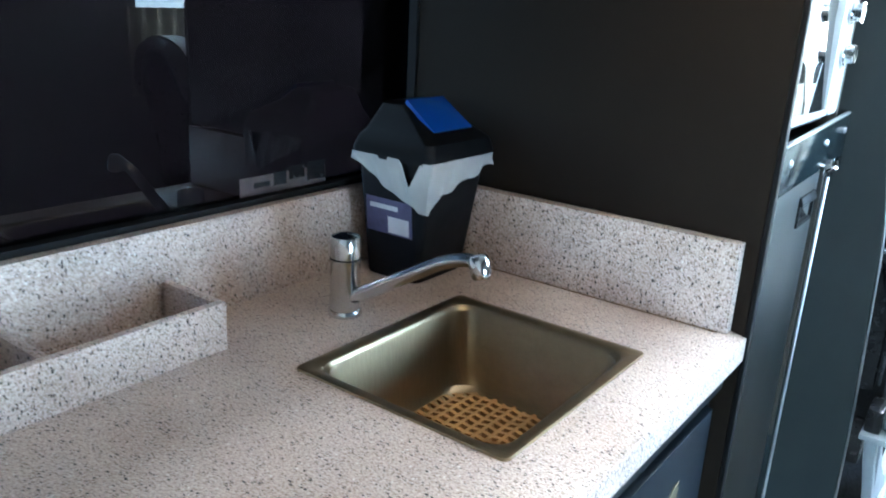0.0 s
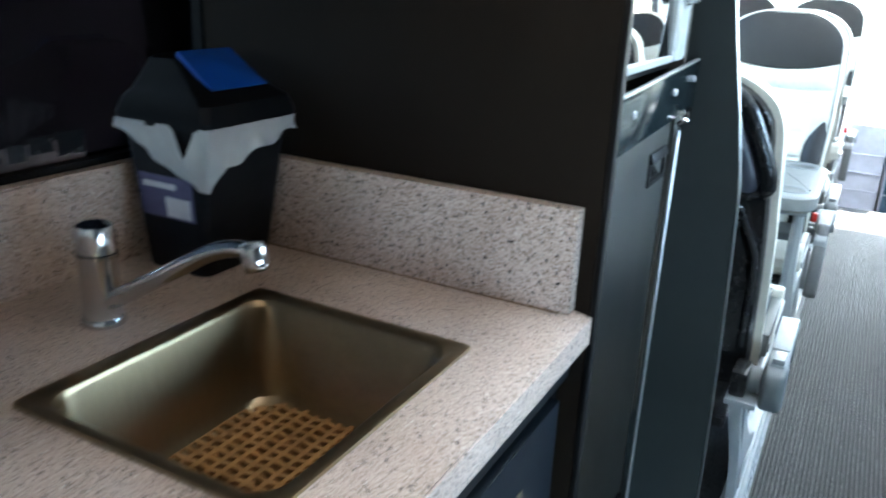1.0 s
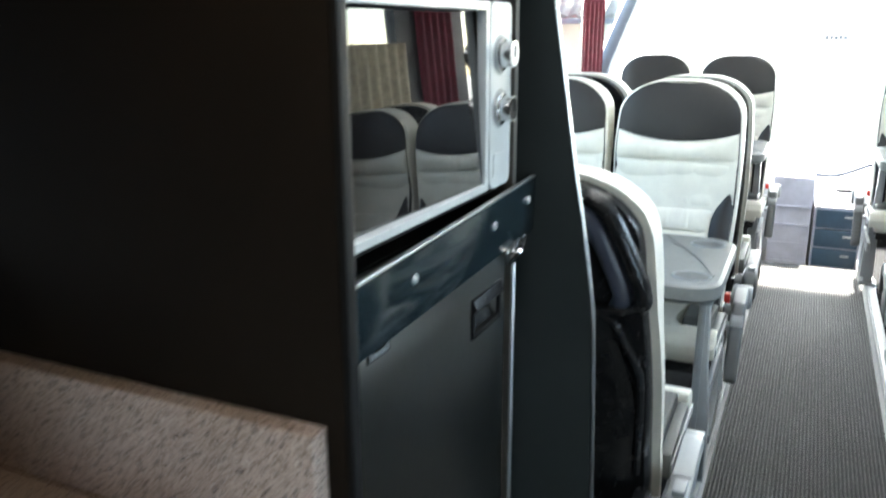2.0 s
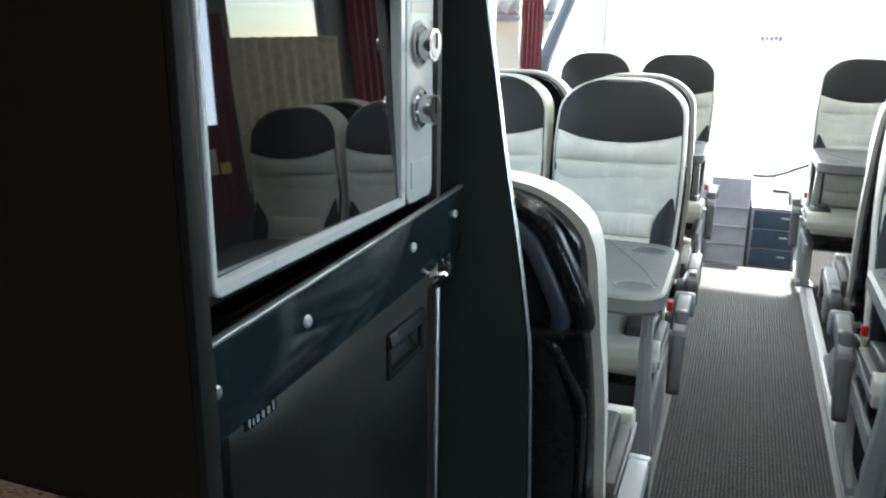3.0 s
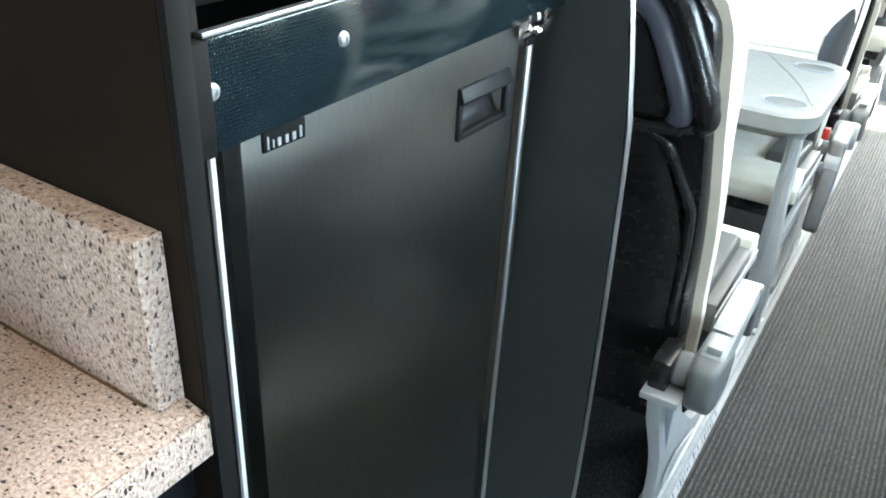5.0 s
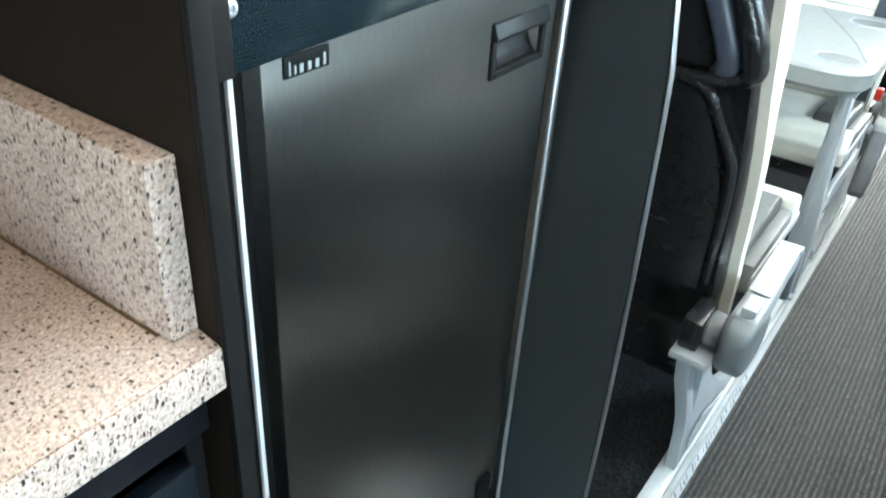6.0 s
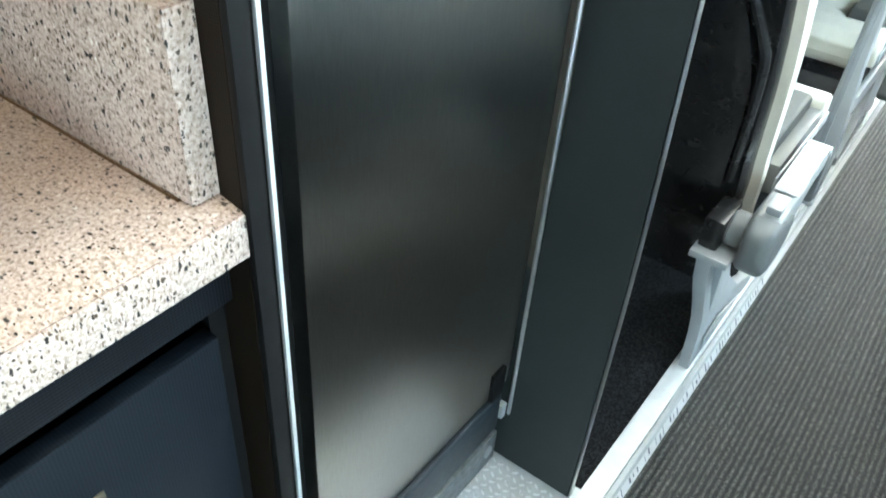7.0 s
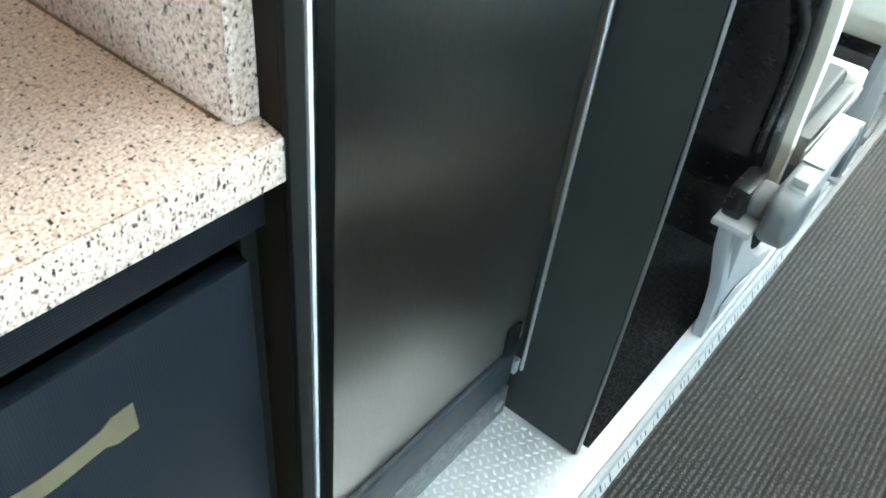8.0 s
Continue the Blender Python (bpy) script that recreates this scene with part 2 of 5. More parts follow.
def carpet(name, lo, hi, pitch, axis=0, ribs=1.0):
    """Ribbed cord carpet: ridges along the aisle, with speckled yarn."""
    n = Nodes(name, lo, 0.62 if ribs else 0.9, 0, 0.28 if ribs else 0.1)
    wob = n.math("MULTIPLY", n.math("SUBTRACT", n.noise(90, 3), 0.5), 0.0030)
    at = n.math("MULTIPLY", n.math("ADD", n.axis(axis), wob), 2 * math.pi / pitch)
    rib = n.math("MULTIPLY_ADD", n.math("SINE", at), 0.5)
    yarn = n.noise(230, 4, 0.8)
    blotch = n.noise(6, 5)
    tuft = n.noise(70, 4, 0.7, (2.4, 1.0, 1.0) if axis == 0 else (1.0, 2.4, 1.0))
    ridge = n.ramp(rib, (0.25, (0.12, 0.12, 0.12)), (0.85, (1, 1, 1))) if ribs else 1.0
    fleck = n.ramp(n.math("ADD", n.math("MULTIPLY", yarn, 0.72), n.math("MULTIPLY", tuft, 0.28)), (0.46, (0.05, 0.05, 0.05)), (0.57, (1, 1, 1)))
    c = n.mix(n.math("MULTIPLY", ridge, fleck), lo, hi)
    n.colour(n.mix(n.ramp(blotch, (0.35, (0, 0, 0)), (0.7, (0.4, 0.4, 0.4))), c, (0.55, 0.52, 0.5), "MULTIPLY"))
    n.bump(n.math("ADD", n.math("MULTIPLY", rib, ribs), n.math("MULTIPLY", yarn, 0.9)), 1.0, 0.004)
    return n.mat


def leather(name, base, rough=0.42):
    """Upholstery leather: pebbled grain, creases and a worn gloss."""
    n = Nodes(name, base, rough)
    n.colour(n.ramp(n.noise(9, 6), (0.3, tuple(c * 0.88 for c in base)), (0.72, tuple(min(1, c * 1.08) for c in base))))
    n.roughness(n.noise(16, 5), rough - 0.08, rough + 0.14)
    n.bump(n.voronoi(420, "DISTANCE_TO_EDGE"), 0.25, 0.0008)
    n.bump(n.noise(22, 5), 0.22, 0.004)
    return n.mat


def glass(name, tint, shine=1.0):
    """A thin pane: clear or tinted straight through, glossier at a slant."""
    m = bpy.data.materials.new(name)
    m.use_nodes = True
    t = m.node_tree
    t.nodes.remove(t.nodes["Principled BSDF"])
    clear, gloss, edge, power, fres, mix = (t.nodes.new(k) for k in ("ShaderNodeBsdfTransparent", "ShaderNodeBsdfGlossy", "ShaderNodeLayerWeight", "ShaderNodeMath", "ShaderNodeMath", "ShaderNodeMixShader"))
    clear.inputs["Color"].default_value = (*tint, 1)
    gloss.inputs["Roughness"].default_value = 0.0
    power.operation, fres.operation = "POWER", "MULTIPLY_ADD"
    power.inputs[1].default_value, fres.inputs[1].default_value, fres.inputs[2].default_value = 5.0, 0.96 * shine, 0.04 * shine
    for a, b in ((edge.outputs["Facing"], power.inputs[0]), (power.outputs[0], fres.inputs[0]), (fres.outputs[0], mix.inputs[0]), (clear.outputs[0], mix.inputs[1]), (gloss.outputs[0], mix.inputs[2]), (mix.outputs[0], t.nodes["Material Output"].inputs["Surface"])):
        t.links.new(a, b)
    return m


def tread():
    """Aluminium floor plate with rows of small raised bars."""
    n = Nodes("tread_aluminium", (0.62, 0.64, 0.66), 0.4, 0.35)
    n.colour(n.ramp(n.noise(25, 6), (0.3, (0.50, 0.53, 0.535)), (0.7, (0.62, 0.65, 0.655))))
    n.bump(n.noise(300, 3), 0.2, 0.0005)
    n.roughness(n.noise(40, 5), 0.25, 0.5)
    return n.mat


M_TOP = laminate()
M_PART = embossed("partition_vinyl", (0.0125, 0.0086, 0.0058), 0.0032, 0.48, (0, 2), 0.10, 0.7, 0.3)
M_BLACK = plain("black_trim", (0.009, 0.0088, 0.0088), 0.6, spec=0.12)
M_FASCIA = embossed("slate_vinyl", (0.0092, 0.0172, 0.0208), 0.0040, 0.09, spec=0.55, relief=0.02)
M_CAB = embossed("navy_vinyl", (0.0078, 0.0112, 0.0155), 0.0040, 0.38, (1, 2), 0.32, 0.75, 0.4)
M_RAIL = embossed("black_weave_vinyl", (0.0055, 0.0068, 0.009), 0.0040, 0.42, (1, 2), 0.25, 0.7, 0.4)
# The sink steel's brown base colour stands in for warm reflections.
M_STEEL = brushed("sink_steel", (0.32, 0.245, 0.150), 0.33, (1, 9, 1))
M_DOOR = brushed("dark_steel_door", (0.295, 0.290, 0.270), 0.29, (1, 14, 1), 1.0, 0.95)
M_ALU = plain("satin_aluminium", (0.66, 0.67, 0.68), 0.35, 1.0, 0.08)
M_TRIM = plain("dull_trim_metal", (0.42, 0.43, 0.43), 0.34, 1.0, 0.1)
M_CHROME = plain("chrome", (0.60, 0.60, 0.60), 0.12, 1.0, 0.03, bump=0)
M_WHITE = plain("white_enamel", (0.50, 0.53, 0.53), 0.3, 0, 0.05)
M_DASHTOP = plain("pale_dash_plastic", (0.62, 0.63, 0.64), 0.6)
M_KERB = plain("worn_white_step_edge", (0.60, 0.61, 0.60), 0.45, 0, 0.07, 30)
M_STRIP = plain("pale_grey_strip_paint", (0.52, 0.52, 0.50), 0.6, 0, 0.06)
M_NOSE = plain("grey_step_nosing", (0.40, 0.42, 0.42), 0.4, 0, 0.1, 30)
M_AISLE = carpet("aisle_carpet", (0.006, 0.0065, 0.007), (0.155, 0.153, 0.142), 0.0123)
M_PLINTH = carpet("plinth_carpet", (0.004, 0.004, 0.005), (0.030, 0.033, 0.035), 0.006, 0, 0.0)
M_CREAM = leather("cream_leather", (0.76, 0.735, 0.64))
M_HEAD = leather("charcoal_leather", (0.0165, 0.0145, 0.0138), 0.5)
M_SHELL = plain("black_shell_plastic", (0.014, 0.0135, 0.0135), 0.24, 0, 0.1, 20, 500, 0.25)
M_GREY = plain("grey_moulded_plastic", (0.30, 0.32, 0.325), 0.45, 0, 0.08, 20, 500, 0.2)
M_BOLSTER = leather("dark_grey_leather", (0.07, 0.072, 0.068), 0.45)
M_HOUSE = plain("mid_grey_housing", (0.14, 0.15, 0.15), 0.42, 0, 0.08, 20, 500, 0.2)
M_COVER = plain("dim_grey_cover", (0.15, 0.155, 0.15), 0.5, 0, 0.08, 20, 500, 0.2)
M_PALE = plain("pale_grey_frame_paint", (0.36, 0.375, 0.375), 0.38, 0, 0.08)
M_TRAY = plain("table_grey_plastic", (0.205, 0.21, 0.20), 0.5, 0, 0.07, 30, 600, 0.3)
M_INSERT = plain("bluish_black_insert", (0.075, 0.083, 0.11), 0.3)
M_DARKPAD = plain("dark_armrest_pad", (0.115, 0.12, 0.12), 0.4)
M_RED = plain("red_button", (0.6, 0.03, 0.02), 0.4)
M_MAT = plain("amber_rubber_mat", (0.33, 0.17, 0.06), 0.45, 0, 0.3, 40)
M_BIN = plain("black_bin_plastic", (0.004, 0.004, 0.0045), 0.5, spec=0.12)
M_BLUE = plain("blue_flap_plastic", (0.006, 0.055, 0.26), 0.38)
M_BAG = plain("white_bin_liner", (0.30, 0.29, 0.275), 0.4, 0, 0.08)
M_LABEL = plain("purple_label_paper", (0.075, 0.07, 0.13), 0.55, 0, 0.2, 60)
M_PAPER = plain("white_paper", (0.62, 0.6, 0.58), 0.6)
M_NOTICE = plain("faded_pink_paper", (0.085, 0.065, 0.062), 0.6, 0, 0.3, 40)
M_TINT = glass("tinted_window", (0.018, 0.0165, 0.019), 0.45)
M_CLEAR = glass("window_glass", (0.9, 0.93, 0.92))
g = Nodes("microwave_door_glass", (0.006, 0.006, 0.0065), 0.02, 0, 0.5)
g.set("Coat Weight", 0.8), g.set("Coat Roughness", 0.01), g.set("Coat IOR", 1.5), g.set("IOR", 1.5)
M_MWGLASS = g.mat
M_LINING = plain("pale_wall_lining", (0.42, 0.41, 0.39), 0.7)
M_DARKLINE = plain("dark_wall_lining", (0.085, 0.085, 0.088), 0.7)
M_CEIL = plain("ceiling_lining", (0.5, 0.5, 0.49), 0.8)
M_CURTAIN = plain("red_curtain_cloth", (0.13, 0.008, 0.021), 0.85, 0, 0.25, 30)
M_BEIGE = plain("beige_curtain_cloth", (0.55, 0.49, 0.38), 0.9, 0, 0.2, 30)
M_DASH = plain("grey_blue_dash", (0.47, 0.48, 0.56), 0.55)
M_SLATE = plain("slate_plastic", (0.10, 0.12, 0.15), 0.5)
M_DRAWER = plain("blue_grey_drawer", (0.042, 0.085, 0.135), 0.45)
M_KICK = plain("dull_mottled_metal", (0.20, 0.21, 0.21), 0.5, 0.5, 0.35, 60)
M_TREAD = tread()
M_SLATERAIL = plain("dark_slate_rail", (0.022, 0.030, 0.035), 0.42, 0, 0.2, 20)
M_JAMB = plain("dull_brown_board", (0.060, 0.053, 0.044), 0.6, 0, 0.2, 12)
M_GRIP = plain("satin_black_grip", (0.009, 0.009, 0.009), 0.45, spec=0.22)
# Studs get a lighter tone than the plate, so their pattern stands out.
M_STUD = plain("pale_stud_aluminium", (0.74, 0.77, 0.78), 0.28, 0.2, 0.1, 40)
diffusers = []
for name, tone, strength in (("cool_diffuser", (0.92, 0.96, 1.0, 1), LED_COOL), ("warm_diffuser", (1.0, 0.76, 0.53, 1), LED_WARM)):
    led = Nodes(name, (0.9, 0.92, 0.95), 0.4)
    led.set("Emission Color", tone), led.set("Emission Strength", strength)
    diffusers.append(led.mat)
M_GROUND = plain("pale_forecourt", (0.5, 0.48, 0.45), 0.9, 0, 0.25, 0.4, 40)
M_MASK = plain("yellowed_masking_tape", (0.125, 0.105, 0.060), 0.6)

# ---------- the coach body ----------
AISLE_L, AISLE_R, AISLE_END = -0.046, 0.496, 5.65
STEP = 0.045
WALL_L, WALL_R, BACK, FRONT, TOP = -1.02, 1.44, -1.3, 7.6, 2.05
floor = solid("floor", box(AISLE_L - 0.002, AISLE_R + 0.002, BACK, AISLE_END, -0.05, 0.0), M_AISLE, "dark grey ribbed cord carpet along the aisle", "floor", "structure")
solid("floor_plinth_left", box(WALL_L, -0.108, 1.60, 6.3, -0.04, STEP - 0.004), M_PLINTH, "black carpeted plinth under the seats", "floor", "structure")
solid("floor_plinth_right", box(AISLE_R + 0.058, WALL_R, BACK, 6.3, -0.04, STEP - 0.004), M_PLINTH, "black carpeted plinth under the seats", "floor", "structure")
solid("floor_galley", box(-0.9, -0.31, BACK, 1.60, -0.04, STEP - 0.006), M_BLACK, "dark floor under the galley units", "floor", "structure")
solid("floor_stepwell", box(WALL_L, WALL_R, AISLE_END, FRONT, -0.5, -0.42), M_PLINTH, "dark sunken floor of the entrance well", "floor", "structure")
solid("wall_stepwell", box(WALL_L, WALL_R, AISLE_END - 0.04, AISLE_END - 0.001, -0.5, -0.06), M_LINING, "plain riser at the end of the aisle", "wall", "structure")


def wall_with_openings(name, x0, x1, y0, y1, z0, z1, openings, mat, label):
    """A long side wall with rectangular window openings (ya, yb, za, zb) cut right through."""
    bm = bmesh.new()
    y = y0
    for ya, yb, za, zb in openings:
        add_box(bm, x0, x1, y, ya, z0, z1)
        add_box(bm, x0, x1, ya, yb, z0, za)
        add_box(bm, x0, x1, ya, yb, zb, z1)
        y = yb
    add_box(bm, x0, x1, y, y1, z0, z1)
    return solid(name, bm, mat, label, "wall", "structure", smooth=0)


# Unseen low board, added to keep the strips' light off the worktop's back.
solid("ceiling_galley", box(-0.888, -0.13, BACK, 1.038, 1.56, 1.60, 0.004), M_DARKLINE, "dark unseen board added over the galley to shade it", "ceiling", "structure")
# Unseen fill strips, added to brighten the aisle and the worktop's front.
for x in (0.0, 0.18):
    strip = thing("ceiling_light", (x, 2.2, TOP), "slim cool white fill strip added along the aisle ceiling", "light", "ceiling light strips")
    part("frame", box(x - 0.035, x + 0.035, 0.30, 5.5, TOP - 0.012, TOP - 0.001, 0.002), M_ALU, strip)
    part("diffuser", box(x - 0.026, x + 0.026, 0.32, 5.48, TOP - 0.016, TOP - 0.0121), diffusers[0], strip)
# Unseen lamp, assumed from the warm light on the worktop and sink.
galley_lamp = thing("galley_light", (-0.30, 0.6, 1.56), "slim warm white lamp assumed over the galley worktop", "light")
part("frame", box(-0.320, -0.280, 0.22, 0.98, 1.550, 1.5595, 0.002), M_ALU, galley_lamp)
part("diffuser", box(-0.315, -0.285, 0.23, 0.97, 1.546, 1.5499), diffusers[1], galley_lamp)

# The first right-hand opening is added, unseen, for the worktop-edge fill lamp.
WIN_R = [(0.05, 0.85, 0.40, 0.80), (1.98, 3.25, 0.90, 1.86), (3.36, 4.10, 0.90, 1.86), (4.86, 6.9, 0.7, 1.86)]
WIN_L = [(1.75, 3.25, 0.95, 1.78), (3.36, 5.0, 0.95, 1.78), (5.12, 7.58, 0.8, 1.90)]
wall_with_openings("wall_right", WALL_R, WALL_R + 0.06, BACK, FRONT, -0.5, TOP, WIN_R, M_DARKLINE, "dark lined side wall with a row of windows")
wall_with_openings("wall_left", WALL_L - 0.06, WALL_L, 1.1, FRONT, -0.5, TOP, WIN_L, M_LINING, "pale lined side wall with a row of windows")
wall_with_openings("wall_galley", -0.93, -0.888, BACK, 1.1, -0.05, TOP, [(-1.2, 1.036, 1.05, 1.75)], M_BLACK, "dark side wall of the galley with a tinted window")
solid("wall_rear", box(-0.93, WALL_R + 0.06, BACK - 0.06, BACK, -0.05, TOP), M_LINING, "plain rear wall behind the galley", "wall", "structure")
solid("ceiling", box(WALL_L - 0.06, WALL_R + 0.06, BACK - 0.06, FRONT, TOP, TOP + 0.05), M_CEIL, "plain pale lined ceiling", "ceiling", "structure")
for i, (ya, yb, za, zb) in enumerate(WIN_R):
    p = solid("window_%d" % (i + 1), box(WALL_R + 0.03, WALL_R + 0.036, ya, yb, za, zb), M_CLEAR, "clear side window pane", "window", "structure")
    p.visible_shadow = False
for i, (ya, yb, za, zb) in enumerate(WIN_L):
    p = solid("window_%d" % (i + 5), box(WALL_L - 0.036, WALL_L - 0.03, ya, yb, za, zb), M_CLEAR, "clear side window pane", "window", "structure")
    p.visible_shadow = False
p = solid("window_8", box(-0.912, -0.906, -1.2, 1.036, 1.05, 1.75), M_TINT, "dark tinted galley window above the splashback", "window", "structure")
p.visible_shadow = False
# front: low panel, pillars and the windscreen
solid("wall_front", box(WALL_L, WALL_R, FRONT - 0.05, FRONT, -0.5, 0.35), M_DASH, "panel under the windscreen", "wall", "structure")
p = solid("window_9", box(WALL_L, WALL_R, FRONT - 0.03, FRONT - 0.02, 0.35, TOP), M_CLEAR, "wide clear windscreen", "window", "structure")
p.visible_shadow = False
solid("ground", box(-400, 400, -400, 400, -1.3, -1.2), M_GROUND, "pale sunlit forecourt", "ground", "structure")


def kerb(name, xa, face):
    """White step edge along the plinth: a flat top, a ribbed nosing and a taped riser."""
    sgn = 1 if face > xa else -1
    lip = face - sgn * 0.014
    solid(name, prism([(xa, STEP - 0.03), (xa, STEP), (lip - sgn * 0.004, STEP), (lip - sgn * 0.001, STEP - 0.002), (lip - sgn * 0.001, STEP - 0.03)], "y", -1.0, AISLE_END), M_KERB, "worn white metal edging along the step", "trim", "structure")
    prof = [(lip, STEP - 0.03), (lip, STEP - 0.005), (lip + sgn * 0.002, STEP - 0.0035), (face - sgn * 0.004, STEP - 0.0035), (face, STEP - 0.012), (face - sgn * 0.002, STEP - 0.018), (face - sgn * 0.002, STEP - 0.03)]
    solid(name.replace("trim", "nosing"), prism(prof, "y", -1.0, AISLE_END), M_NOSE, "pale grey ribbed nosing of the step edge", "trim", "structure")


kerb("trim_left", -0.108, AISLE_L - 0.009)
kerb("trim_right", AISLE_R + 0.058, AISLE_R + 0.009)
for name, x, k in (("baseboard_left", AISLE_L, -1), ("baseboard_right", AISLE_R, 1)):
    solid(name, prism([(x + k * 0.002, 0.0), (x + k * 0.0125, STEP - 0.019), (x + k * 0.034, STEP - 0.019), (x + k * 0.034, 0.0)], "y", -1.0, AISLE_END), M_KERB, "pale riser below the step edge", "trim", "structure")

dashes = bmesh.new()
for k in range(84):
    if math.sin(k * 1.7) > 0.75:
        continue
    y = 1.05 + 0.0165 * k
    w = 0.0034 + 0.0022 * math.sin(k * 2.3)
    u0, u1 = 0.22 + 0.12 * math.sin(k * 1.3), 0.72 + 0.12 * math.sin(k * 2.9)
    at = [(AISLE_L - 0.002 - 0.0105 * u + 0.0006, 0.026 * u + 0.0006) for u in (u0, u1)]
    q = [dashes.verts.new(c) for c in ((at[0][0], y, at[0][1]), (at[0][0], y + w, at[0][1]), (at[1][0], y + w, at[1][1]), (at[1][0], y, at[1][1]))]
    q2 = [dashes.verts.new((v.co.x - 0.0005, v.co.y, v.co.z - 0.0003)) for v in q]
    dashes.faces.new(q), dashes.faces.new(q2[::-1])
    for i in range(4):
        dashes.faces.new((q[i], q2[i], q2[(i + 1) % 4], q[(i + 1) % 4]))
bmesh.ops.recalc_face_normals(dashes, faces=list(dashes.faces))
riser = [o for o in scene.objects if o.name == "baseboard_left"][0]
tagged(part("tape_dashes", dashes, M_SLATE, riser, smooth=0), kind="stuff")

# ---------- galley: worktop, splashbacks, trough ----------
SX0, SX1, SY0, SY1 = -0.639, -0.318, 0.505, 0.865


def plate_with_hole(x0, x1, y0, y1, a0, a1, b0, b1, z0, z1):
    bm = bmesh.new()
    xs, ys = (x0, a0, a1, x1), (y0, b0, b1, y1)
    top = [[bm.verts.new((x, y, z1)) for y in ys] for x in xs]
    low = [[bm.verts.new((x, y, z0)) for y in ys] for x in xs]
    for i in range(3):
        for j in range(3):
            if (i, j) != (1, 1):
                bm.faces.new((top[i][j], top[i + 1][j], top[i + 1][j + 1], top[i][j + 1]))
                bm.faces.new((low[i][j], low[i][j + 1], low[i + 1][j + 1], low[i + 1][j]))
    for i in range(3):
        for g in (0, 3):
            bm.faces.new((top[i][g], low[i][g], low[i + 1][g], top[i + 1][g]))
            bm.faces.new((top[g][i], top[g][i + 1], low[g][i + 1], low[g][i]))
    for a, b in (((1, 1), (2, 1)), ((2, 1), (2, 2)), ((2, 2), (1, 2)), ((1, 2), (1, 1))):
        bm.faces.new((top[a[0]][a[1]], top[b[0]][b[1]], low[b[0]][b[1]], low[a[0]][a[1]]))
    bmesh.ops.recalc_face_normals(bm, faces=list(bm.faces))
    return bm


def sloped(x, z):
    """The front of the worktop falls away a little towards its edge."""
    return z - 0.0055 * max(0.0, (x + 0.258) / 0.027) if z > 0.89 else z


worktop = thing("worktop", (-0.55, 0.0, 0.857), "speckled beige laminate worktop with a square edge", "worktop")
bm = plate_with_hole(-0.868, -0.2335, -1.0, 1.04, SX0 + 0.012, SX1 - 0.012, SY0 + 0.012, SY1 - 0.012, 0.857, 0.9)
bmesh.ops.bisect_plane(bm, geom=list(bm.verts) + list(bm.edges) + list(bm.faces), plane_co=(-0.258, 0, 0), plane_no=(1, 0, 0))
for v in bm.verts:
    v.co.z = sloped(v.co.x, v.co.z)
part("slab", bm, M_TOP, worktop)
band = box(-0.2332, -0.2305, -1.0, 1.04, 0.857, 0.8949, 0.0012, 3)
part("edge_band", band, M_TOP, worktop, "speckled edge band along the front")
M_SEAL = plain("brown_stained_sealant", (0.16, 0.09, 0.04), 0.5, 0, 0.4, 60)
solid("trim_sealant", sweep([(-0.86, 1.0152, 0.9006), (-0.60, 1.0152, 0.9007), (-0.40, 1.0152, 0.9006), (-0.27, 1.0152, 0.9007)], 0.0013, seg=6), M_SEAL, "thin brown stained sealant line behind the worktop", "trim", "structure")
upstand = thing("rear_splashback", (-0.56, 1.028, 0.9), "speckled beige upstand against the dark partition", "splashback")
part("board", box(-0.868, -0.2588, 1.016, 1.040, 0.901, 1.041, 0.0022), M_TOP, upstand)
part("end_band", box(-0.2585, -0.2558, 1.0162, 1.040, 0.901, 1.0405, 0.0010), M_TOP, upstand, "speckled band on the cut end")
side_upstand = thing("side_splashback", (-0.878, 0.0, 0.869), "speckled beige upstand below the tinted window", "splashback")
part("board", box(-0.887, -0.868, -1.0, 1.015, 0.869, 1.0375, 0.0010), M_TOP, side_upstand)
part("top_band", box(-0.8872, -0.8678, -1.0, 1.015, 1.0378, 1.041, 0.0012), M_TOP, side_upstand, "speckled band along the cut top")
trough = thing("worktop_trough", (-0.80, -0.2, 0.9), "open speckled laminate trough along the side splashback", "tray")
part("front_board", box(-0.759, -0.746, -0.95, 0.486, 0.901, 0.968, 0.0015), M_TOP, trough)
part("end_board", box(-0.867, -0.760, 0.473, 0.486, 0.901, 0.968, 0.0015), M_TOP, trough)
part("divider", box(-0.867, -0.760, 0.248, 0.261, 0.901, 0.964, 0.0015), M_TOP, trough)
part("divider", box(-0.867, -0.760, -0.10, -0.087, 0.901, 0.964, 0.0015), M_TOP, trough)

# ---------- sink, mat, tap ----------
sink = thing("sink", (-0.479, 0.685, 0.9), "square inset stainless steel sink with warm brown reflections put into its colour", "sink")


def rounded_rect(x0, x1, y0, y1, r, n=5):
    out = []
    for cx, cy, a in ((x1 - r, y1 - r, 0), (x0 + r, y1 - r, 90), (x0 + r, y0 + r, 180), (x1 - r, y0 + r, 270)):
        out += [(cx + r * math.cos(radians(a + 90 * k / n)), cy + r * math.sin(radians(a + 90 * k / n))) for k in range(n + 1)]
    return out


